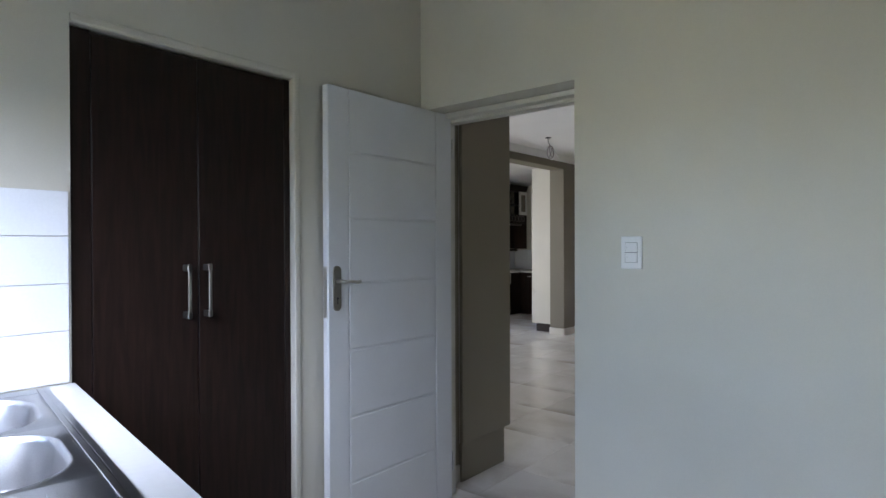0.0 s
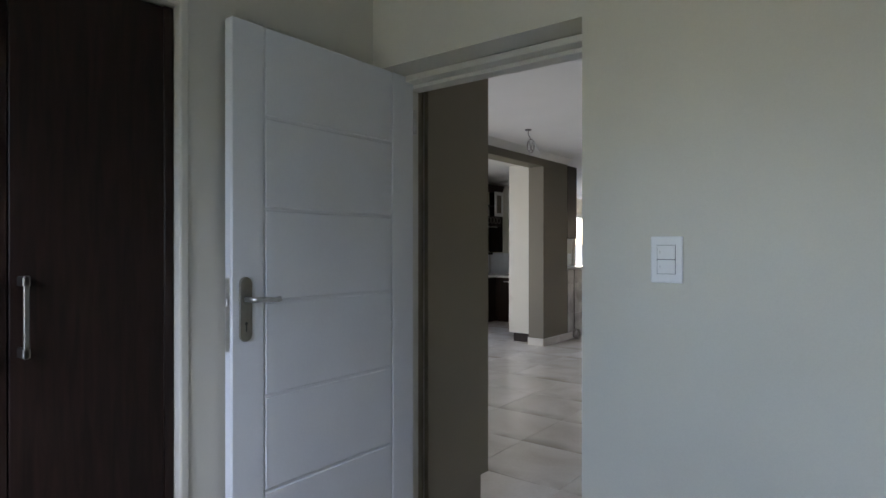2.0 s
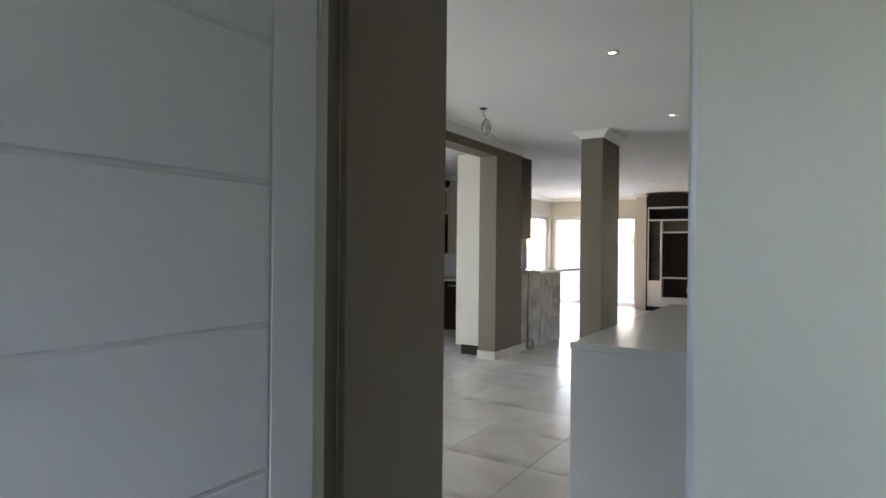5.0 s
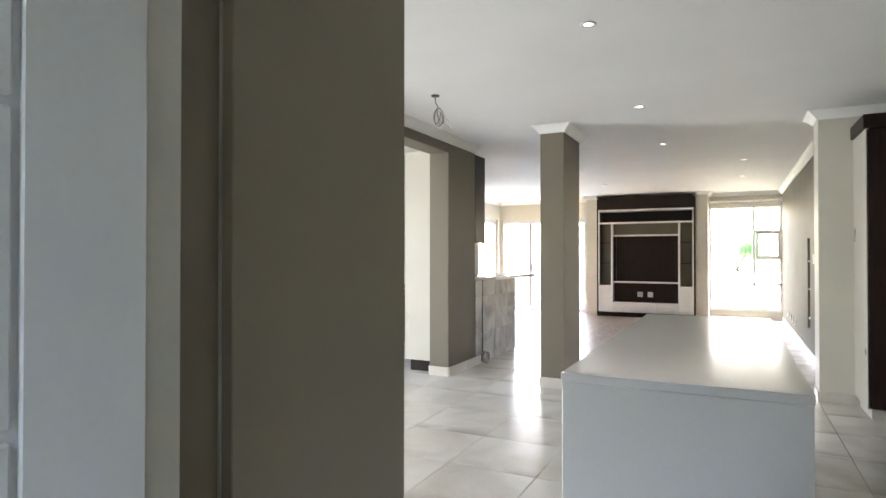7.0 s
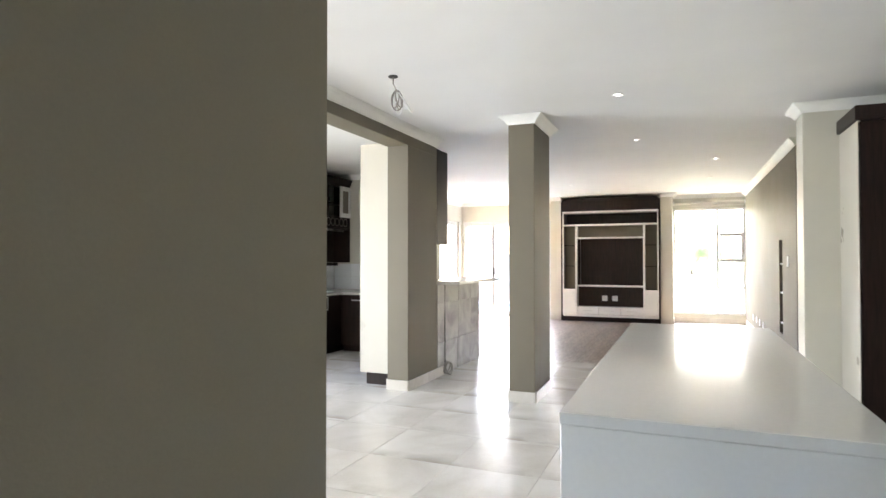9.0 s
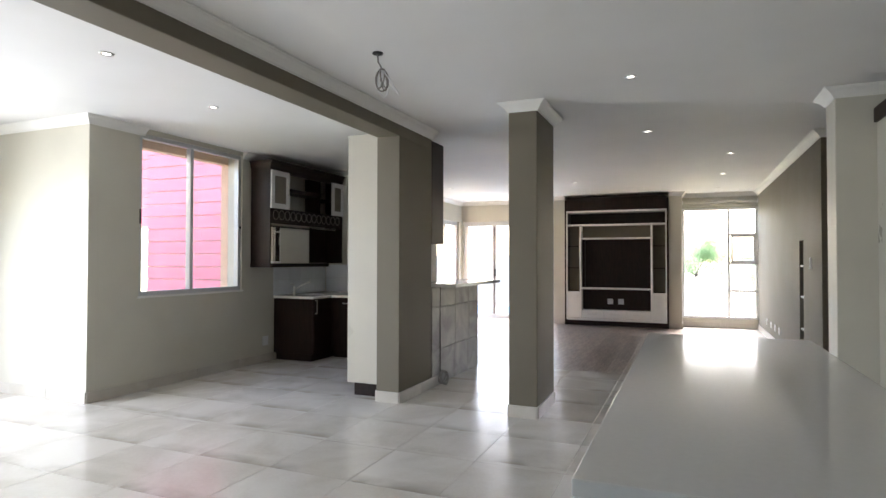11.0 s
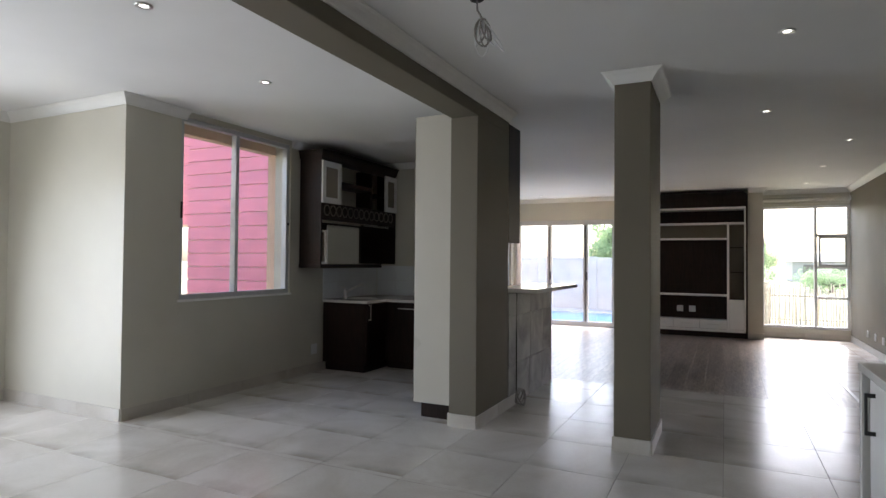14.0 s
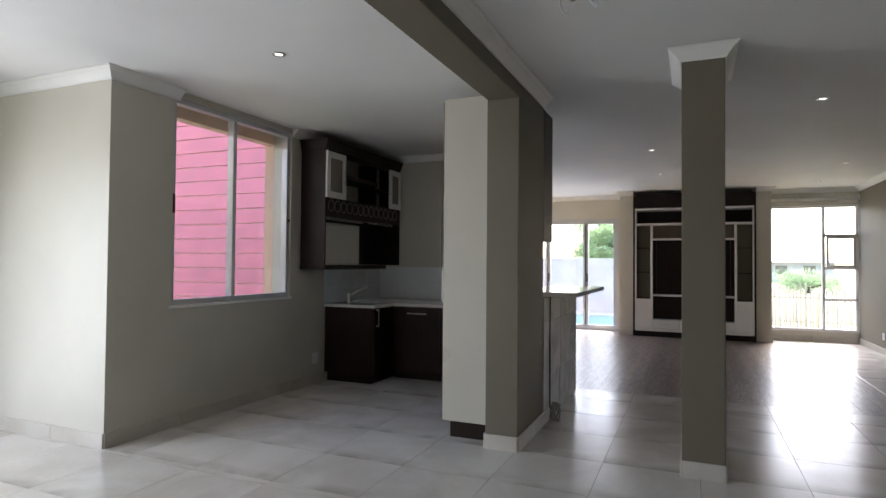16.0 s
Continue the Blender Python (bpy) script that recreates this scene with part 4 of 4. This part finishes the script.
plate_on("wall_socket", (-4.826, 6.80, 0.27), (1, 0, 0), 0.11, 0.12, "white double socket low on the wall")
plate_on("wall_switch", (1.493, 8.17, 1.29), (-1, 0, 0), 0.07, 0.12, "white light switch beside the niche", "light switch")
for y in (12.0, 11.5, 11.05, 10.6):
    plate_on("wall_socket", (1.493, y, 0.275), (-1, 0, 0), 0.10, 0.10, "white socket plate low on the taupe wall", "socket")
for z in (0.50, 0.885, 1.256):
    s = tagged(new("niche_shelf", mesh_of("niche_shelf", box((1.50, 8.6205, z - 0.01), (1.668, 8.8795, z + 0.01), 0.002), PLASTIC)), "thin pale shelf in the wall niche", "shelf", "niche shelves")

# coil of cable at the foot of the bar
coil = thing("cable_coil", None, "coil of grey cable lying at the foot of the pier", "cable")
for k in range(4):
    c = Vector((-2.15 + 0.006 * k, 6.40 - 0.004 * k, 0.085))
    part("loop", tube([c + Vector((0.025 * math.sin(a * math.pi / 12 + k), 0.07 * math.cos(a * math.pi / 12), 0.07 * math.sin(a * math.pi / 12) + 0.004 * math.sin(3 * a * math.pi / 12 + k))) for a in range(24)], 0.006, 6, True), CABLE, coil, smooth=True)
part("lead", tube([(-2.192, 6.425, 0.1), (-2.194, 6.428, 0.6), (-2.192, 6.426, 1.03)], 0.005, 6), DARKPLASTIC, coil)

# tall dark cupboards beside the pantry wall
tc = thing("pantry_cupboard", None, "tall dark wenge cupboards with a cream end panel", "cupboard")
part("end_panel", box((1.56, 5.43, 0.1), (1.58, 5.977, 2.36), 0.002), CREAM, tc)
part("body", box((1.58, 5.45, 0.1), (3.19, 5.977, 2.36)), DARKWOOD, tc)
for k in range(3):
    d = part("door", box((1.565 + k * 0.54, 5.43, 0.11), (2.10 + k * 0.54, 5.45, 2.35), 0.002), DARKWOOD, tc)
    part("handle", box((2.03 + k * 0.54, 5.395, 1.0), (2.042 + k * 0.54, 5.43, 1.25), 0.002), SILVER, d)
part("plinth", box((1.60, 5.49, 0.004), (3.19, 5.977, 0.1)), SKIRT, tc)
part("crown", box((1.54, 5.40, 2.361), (3.19, 5.977, 2.47), 0.004), DARKWOOD, tc)

# media unit
tv = thing("media_unit", None, "dark wenge media wall unit with white trim and drawers", "media unit")
F = 12.76
part("carcass_side", box((-2.095, F, 0.0045), (-2.06, 13.28, 2.55), 0.002), DARKWOOD, tv)
part("carcass_side", box((-0.125, F, 0.0045), (-0.095, 13.28, 2.55), 0.002), DARKWOOD, tv)
part("back", box((-2.06, 13.22, 0.1), (-0.125, 13.28, 2.5)), DARKWOOD, tv)
part("crown", loft([[Vector((-2.095, F - 0.005, 2.33)), Vector((-0.095, F - 0.005, 2.33)), Vector((-0.095, 13.28, 2.33)), Vector((-2.095, 13.28, 2.33))],
                    [Vector((-2.095, F - 0.005, 2.545)), Vector((-0.095, F - 0.005, 2.545)), Vector((-0.095, 13.28, 2.545)), Vector((-2.095, 13.28, 2.545))],
                    [Vector((-2.02, F - 0.005, 2.60)), Vector((-0.17, F - 0.005, 2.60)), Vector((-0.17, 13.28, 2.60)), Vector((-2.02, 13.28, 2.60))]]), DARKWOOD, tv, "dark crown with clipped corners")
part("plinth", box((-2.095, F - 0.004, 0.0045), (-0.095, F + 0.02, 0.10), 0.002), DARKWOOD, tv)
for z in (2.31, 2.035):
    part("white_trim", box((-2.06, F - 0.008, z - 0.018), (-0.125, F + 0.4, z + 0.018), 0.003), WHITEGLOSS, tv, "white shelf edge")
part("white_trim", box((-2.06, F - 0.008, 0.115), (-2.035, F + 0.02, 2.016), 0.003), WHITEGLOSS, tv)
part("white_trim", box((-2.06, F - 0.008, 2.054), (-2.035, F + 0.02, 2.29), 0.003), WHITEGLOSS, tv)
part("white_trim", box((-0.15, F - 0.008, 0.115), (-0.125, F + 0.02, 2.016), 0.003), WHITEGLOSS, tv)
part("white_trim", box((-0.15, F - 0.008, 2.054), (-0.125, F + 0.02, 2.29), 0.003), WHITEGLOSS, tv)
for x in (-1.775, -0.405):
    part("upright", box((x - 0.018, F - 0.008, 0.115), (x + 0.018, F + 0.4, 2.016), 0.003), WHITEGLOSS, tv)
part("white_trim", box((-1.757, F - 0.008, 1.745), (-0.423, F + 0.4, 1.777), 0.003), WHITEGLOSS, tv)
part("white_trim", box((-1.757, F - 0.008, 0.735), (-0.423, F + 0.4, 0.768), 0.003), WHITEGLOSS, tv)
part("niche_back", box((-1.757, F + 0.18, 1.778), (-0.423, F + 0.20, 2.016)), TAUPE, tv)
part("screen_panel", box((-1.757, F + 0.16, 0.769), (-0.423, F + 0.18, 1.744)), DARKWOOD, tv)
part("screen_stile", box((-1.757, F + 0.10, 0.769), (-1.70, F + 0.16, 1.744), 0.002), DARKWOOD, tv)
part("screen_stile", box((-0.48, F + 0.10, 0.769), (-0.423, F + 0.16, 1.744), 0.002), DARKWOOD, tv)
part("lower_panel", box((-1.757, F + 0.2, 0.315), (-0.423, F + 0.22, 0.734)), DARKWOOD, tv)
for x in (-1.21, -1.0):
    part("socket_plate", box((x - 0.055, F + 0.191, 0.43), (x + 0.055, F + 0.1995, 0.54), 0.002), ALUGREY, tv)
for k in range(3):
    a = -1.757 + k * 0.4447
    d = part("drawer", box((a + 0.003, F - 0.006, 0.155), (a + 0.4417, F + 0.35, 0.312), 0.003), WHITEGLOSS, tv)
    part("handle", box((a + 0.12, F - 0.03, 0.228), (a + 0.325, F - 0.006, 0.240), 0.003), SILVER, d)
part("bottom_rail", box((-2.034, F - 0.006, 0.104), (-0.151, F + 0.3, 0.15), 0.002), WHITEGLOSS, tv)
for x0, x1, kx in ((-2.034, -1.794, -1.83), (-0.386, -0.151, -0.35)):
    d = part("door", box((x0, F - 0.006, 0.155), (x1, F + 0.014, 0.685), 0.003), WHITEGLOSS, tv)
    bm = bmesh.new()
    rod(bm, (kx, F - 0.025, 0.60), (kx, F - 0.006, 0.60), 0.012, n=12)
    part("knob", bm, SILVER, d)
    part("column_back", box((x0, F + 0.21, 0.69), (x1, F + 0.23, 2.016)), TAUPE, tv)
    for z in (1.16, 1.60):
        part("glass_shelf", box((x0, F + 0.03, z), (x1, F + 0.208, z + 0.010)), SHELFGLASS, tv)

# ceiling lights
def downlight(x, y):
    root = thing("downlight", None, "small lit recessed downlight in the ceiling", "downlight", "ceiling downlights")
    root.location = (x, y, Z)
    bm = loft([rounded(0, 0, 0.09, 0.09, 0.0449, -0.0006, 8), rounded(0, 0, 0.09, 0.09, 0.0449, -0.006, 8), rounded(0, 0, 0.052, 0.052, 0.0259, -0.006, 8), rounded(0, 0, 0.046, 0.046, 0.0229, -0.001, 8)], False)
    part("trim_ring", bm, SILVER, root, smooth=True)
    bm = bmesh.new()
    rod(bm, (0, 0, -0.0035), (0, 0, -0.0008), 0.023, n=20)
    part("bulb", bm, LAMP, root, "glowing white lens")
    return root


first = downlight(-0.13, 3.03)
for x, y in ((-0.13, 5.08), (-0.13, 7.02), (0.745, 8.70), (0.745, 10.56), (0.745, 12.40), (-1.53, 8.78), (-1.53, 10.74), (-1.53, 12.62), (-3.21, 3.30), (-3.56, 4.58), (-3.45, 7.1), (-3.8, 12.7), (-3.8, 10.7)):
    copy_thing(first, pose(x, y, Z))

# bundle of loose cable hanging from the ceiling rose
cb_ = thing("hanging_cable", None, "bundle of looped white cable hanging from a ceiling hole", "cable")
BX, BY = -1.585, 3.96
bm = bmesh.new()
rod(bm, (BX, BY, Z - 0.008), (BX, BY, Z - 0.001), 0.035, n=20)
part("ceiling_hole", bm, DARKPLASTIC, cb_, "dark round hole cover")
part("drop", tube([(BX, BY, Z - 0.008), (BX + 0.002, BY, Z - 0.06), (BX + 0.018, BY, Z - 0.085), (BX + 0.026, BY + 0.01, Z - 0.112)], 0.005, 8), CABLE, cb_, smooth=True)
rng = random.Random(4)
for k in range(8):
    a = rng.uniform(0, 2 * math.pi)
    s, hgt = rng.uniform(0.02, 0.045), rng.uniform(0.05, 0.085)
    lean = rng.uniform(0.2, 0.8)
    pts = []
    for i in range(15):
        q = (i + 0.6) * 2 * math.pi / 16
        dx, dz = s * math.sin(q), -hgt + hgt * math.cos(q)
        out = -lean * dz
        pts.append((BX + 0.026 + out * math.cos(a) - dx * math.sin(a), BY + 0.01 + out * math.sin(a) + dx * math.cos(a), Z - 0.108 + dz))
    part("loop", tube(pts, 0.0045, 6), PLASTIC if k % 2 else CABLE, cb_, smooth=True)
part("tie", tube([(BX + 0.026 + 0.016 * math.cos(q), BY + 0.01 + 0.016 * math.sin(q), Z - 0.112) for q in [k * math.pi / 6 for k in range(12)]], 0.006, 6, True), CABLE, cb_, smooth=True)

# floor transition strip
tagged(new("floor_strip", mesh_of("floor_strip", box((0.685, 7.75, 0.004), (0.715, 12.9, 0.011), 0.002), SILVER)), "metal strip between laminate and tiles", "floor strip")

# ---- outside ----
setting("ground", boxes([((-400, -400, -0.6), (400, 400, -0.16))]), GRASS, "dry lawn reaching to the horizon", "ground")
setting("paving_patio", boxes([((-8, 13.56, -0.159), (-1.6, 14.7, -0.10)), ((-8, 18.1, -0.159), (-1.6, 19.2, -0.10)), ((-1.9, 14.7, -0.159), (-1.6, 18.1, -0.10))]), PAVE, "pale paving around the pool", "paving")
setting("pool_water", boxes([((-8, 14.7, -0.158), (-1.9, 18.1, -0.13))]), WATER, "clear blue swimming pool water", "water")
bw = thing("boundary_wall", None, "plastered boundary wall behind the pool", "wall")
part("panel", box((-9, 19.2, -0.16), (-0.9, 19.4, 1.42)), BOUNDARY, bw)
for k in range(6):
    part("post", box((-8.9 + k * 1.55, 19.14, -0.16), (-8.6 + k * 1.55, 19.2, 1.5), 0.01), BOUNDARY, bw)
part("coping", box((-9, 19.16, 1.42), (-0.9, 19.44, 1.47), 0.01), BOUNDARY, bw)

fence = thing("stick_fence", None, "rustic fence of upright weathered sticks", "fence")
rng = random.Random(7)
stick = mesh_of("stick", rod(bmesh.new(), (0, 0, 0), (0, 0, 1), 0.017, 0.012, 7), STICK)
x = -0.8
while x < 6.5:
    ob = new("stick", stick)
    ob.parent = fence
    ob.matrix_basis = pose(x, 15.6 + rng.uniform(-0.02, 0.02), -0.17, rng.uniform(-2, 2), rng.uniform(-2.5, 2.5), rng.uniform(0, 360)) @ Matrix.Diagonal((rng.uniform(0.7, 1.25), rng.uniform(0.7, 1.25), rng.uniform(0.96, 1.12), 1))
    x += rng.uniform(0.034, 0.062)
for x in (0.35, 2.6, 4.8):
    bm = bmesh.new()
    rod(bm, (x, 15.66, -0.17), (x, 15.66, 0.93), 0.07, 0.06, 12)
    part("post", bm, STICK, fence, "thick round fence post")
for z in (0.15, 0.65):
    bm = bmesh.new()
    rod(bm, (-0.9, 15.64, z), (6.5, 15.64, z), 0.02, n=8)
    part("rail", bm, STICK, fence)


def tree(x, y, base, trunk_h, crown, seed, leaves, label):
    """A tree: tapered trunk, limbs, and a crown of many small leaf blades in uneven clumps."""
    rng = random.Random(seed)
    root = thing("tree", None, label, "tree")
    bm = bmesh.new()
    rod(bm, (x, y, base), (x + 0.05, y, base + trunk_h), 0.12, 0.07, 9)
    clumps = []
    for k in range(16):
        a, e = rng.uniform(0, 2 * math.pi), rng.uniform(-0.3, 1.2)
        r = rng.uniform(0.35, 0.95)
        c = Vector((x + crown[0] * r * math.cos(a) * math.cos(e), y + crown[0] * r * math.sin(a) * math.cos(e), base + trunk_h + crown[1] * (0.35 + r * math.sin(e) * 0.75)))
        clumps.append((c, rng.uniform(0.25, 0.5) * crown[0]))
        rod(bm, (x + 0.05, y, base + trunk_h * rng.uniform(0.75, 1.0)), c, 0.035, 0.008, 6)
    part("trunk", bm, BARK, root)
    verts, faces = [], []
    for k in range(leaves):
        c, r = clumps[k % len(clumps)]
        d = Vector((rng.gauss(0, 1), rng.gauss(0, 1), rng.gauss(0, 0.8)))
        p = c + d.normalized() * r * rng.uniform(0.2, 1) ** 0.5
        s = rng.uniform(0.07, 0.16)
        q = Euler((rng.uniform(0, 6.3), rng.uniform(0, 6.3), rng.uniform(0, 6.3))).to_matrix()
        i = len(verts)
        verts += [p + q @ Vector(v) * s for v in ((-0.5, 0, 0), (0, -0.28, 0.08), (0.6, 0, 0), (0, 0.28, 0.08))]
        faces.append((i, i + 1, i + 2, i + 3))
    me = bpy.data.meshes.new("crown")
    me.from_pydata([tuple(v) for v in verts], [], faces)
    me.materials.append(LEAF)
    ob = new("crown", me)
    ob.parent = root
    return root


tree(0.9, 57.0, -0.16, 0.1, (2.5, 3.2), 3, 16000, "leafy green tree beyond the stick fence")
tree(-4.2, 25.0, -0.16, 1.1, (1.3, 2.2), 5, 12000, "leafy green tree behind the boundary wall")
tree(4.6, 38.0, -0.16, 0.4, (1.7, 0.42), 8, 3500, "bushy green tree in the distance")
tree(-9.5, 1.8, -0.16, 0.9, (1.6, 2.2), 11, 5000, "leafy green garden tree by the dining door")

house = thing("house", None, "pale neighbouring house with a grey roof far off", "house")
part("wall", box((4.8, 60, -0.16), (10, 66, 1.6)), BOUNDARY, house)
bm = loft([[Vector(v) for v in ((4.5, 59.6, 1.6), (10.3, 59.6, 1.6), (10.3, 66.4, 1.6), (4.5, 66.4, 1.6))], [Vector(v) for v in ((6.2, 62.8, 2.5), (8.6, 62.8, 2.5), (8.6, 63.2, 2.5), (6.2, 63.2, 2.5))]])
part("roof", bm, ROOF, house)
for k in range(2):
    part("window", box((5.6 + k * 2.1, 59.95, 0.5), (6.5 + k * 2.1, 60.0, 1.3)), FROST, house)

# red boarded wing seen through the kitchen window
wing = thing("boarded_wing", None, "house wing clad in red painted horizontal boards", "house")
part("wall", box((-8.86, 8.45, -0.16), (-5.06, 8.7, 5.5)), PEACH, wing)
pitch = 0.225
for k in range(25):
    part("board", box((-8.86, 8.425, -0.15 + k * pitch), (-5.08, 8.45, -0.15 + (k + 1) * pitch - 0.012), 0.004), PINK, wing)
part("upper_wall", box((-12.5, 10.6, 2.05), (-8.87, 10.8, 5.5)), PEACH, wing)
for k in range(15):
    part("board", box((-12.5, 10.575, 2.1 + k * pitch), (-8.87, 10.6, 2.1 + (k + 1) * pitch - 0.012), 0.004), PINK, wing)
part("post", box((-10.75, 10.5, -0.16), (-10.5, 10.8, 2.06)), PINK, wing)
part("soffit", box((-5.45, 4.6, 2.60), (-5.06, 8.44, 2.68)), PEACH, wing)
setting("window_reveal", boxes([((-5.16, 4.80, 2.50), (-5.051, 6.55, 2.60)), ((-5.16, 6.36, 0.9), (-5.051, 6.48, 2.50))]), PEACH, "peach plaster surround outside the kitchen window", "window surround")

# ---- floor pieces ----
PX, PY = 0.585, 0.6055
OX, OY = -1.635, 3.705
floor_ob = bpy.data.objects["floor"]
tile_mesh = mesh_of("tile", box((0.0015, 0.0015, 0), (PX - 0.0015, PY - 0.0015, 0.006), 0.0008), TILE)
REGIONS = [(-6.45, 0.24, 3.2, 4.36), (-4.826, 4.36, 3.2, 7.75), (-0.02, -2.41, 3.23, -0.02), (1.40, -4.2, 3.23, -2.41), (-0.02, -0.02, 0.85, 0.24), (0.70, 7.75, 1.493, 13.33)]
for x0, y0, x1, y1 in REGIONS:
    i0, i1 = math.floor((x0 - OX) / PX), math.ceil((x1 - OX) / PX)
    j0, j1 = math.floor((y0 - OY) / PY), math.ceil((y1 - OY) / PY)
    for i in range(i0, i1):
        for j in range(j0, j1):
            a, b = max(x0, OX + i * PX), min(x1, OX + (i + 1) * PX)
            c, d = max(y0, OY + j * PY), min(y1, OY + (j + 1) * PY)
            if b - a < 0.01 or d - c < 0.01:
                continue
            ob = new("tile", tile_mesh)
            ob.parent = floor_ob
            ob.location = (a, c, -0.002)
            ob.scale = ((b - a) / PX, (d - c) / PY, 1)
plank_mesh = mesh_of("plank", box((0.0006, 0.0006, 0), (0.1914, 1.2794, 0.006), 0.0006), PLANK)
wood_x0, wood_x1, wood_y0, wood_y1 = -4.6, 0.685, 7.75, 12.83
k = 0
x = wood_x1 - 0.192
while x > wood_x0 - 0.19:
    y = wood_y0 - (k * 0.47) % 1.28
    while y < wood_y1:
        a, b = max(y, wood_y0), min(y + 1.28, wood_y1)
        if b - a > 0.02 and not (x < -3.05 and b < 8.32):
            ob = new("plank", plank_mesh)
            ob.parent = floor_ob
            ob.location = (max(x, wood_x0), a, -0.002)
            ob.scale = (1, (b - a) / 1.28, 1)
        y += 1.28
    x -= 0.192
    k += 1
setting("floor_patio_edge", boxes([((-4.6, 12.83, -0.002), (-2.334, 13.35, 0.004))]), TILE, "pale tiled threshold inside the folding doors", "floor")
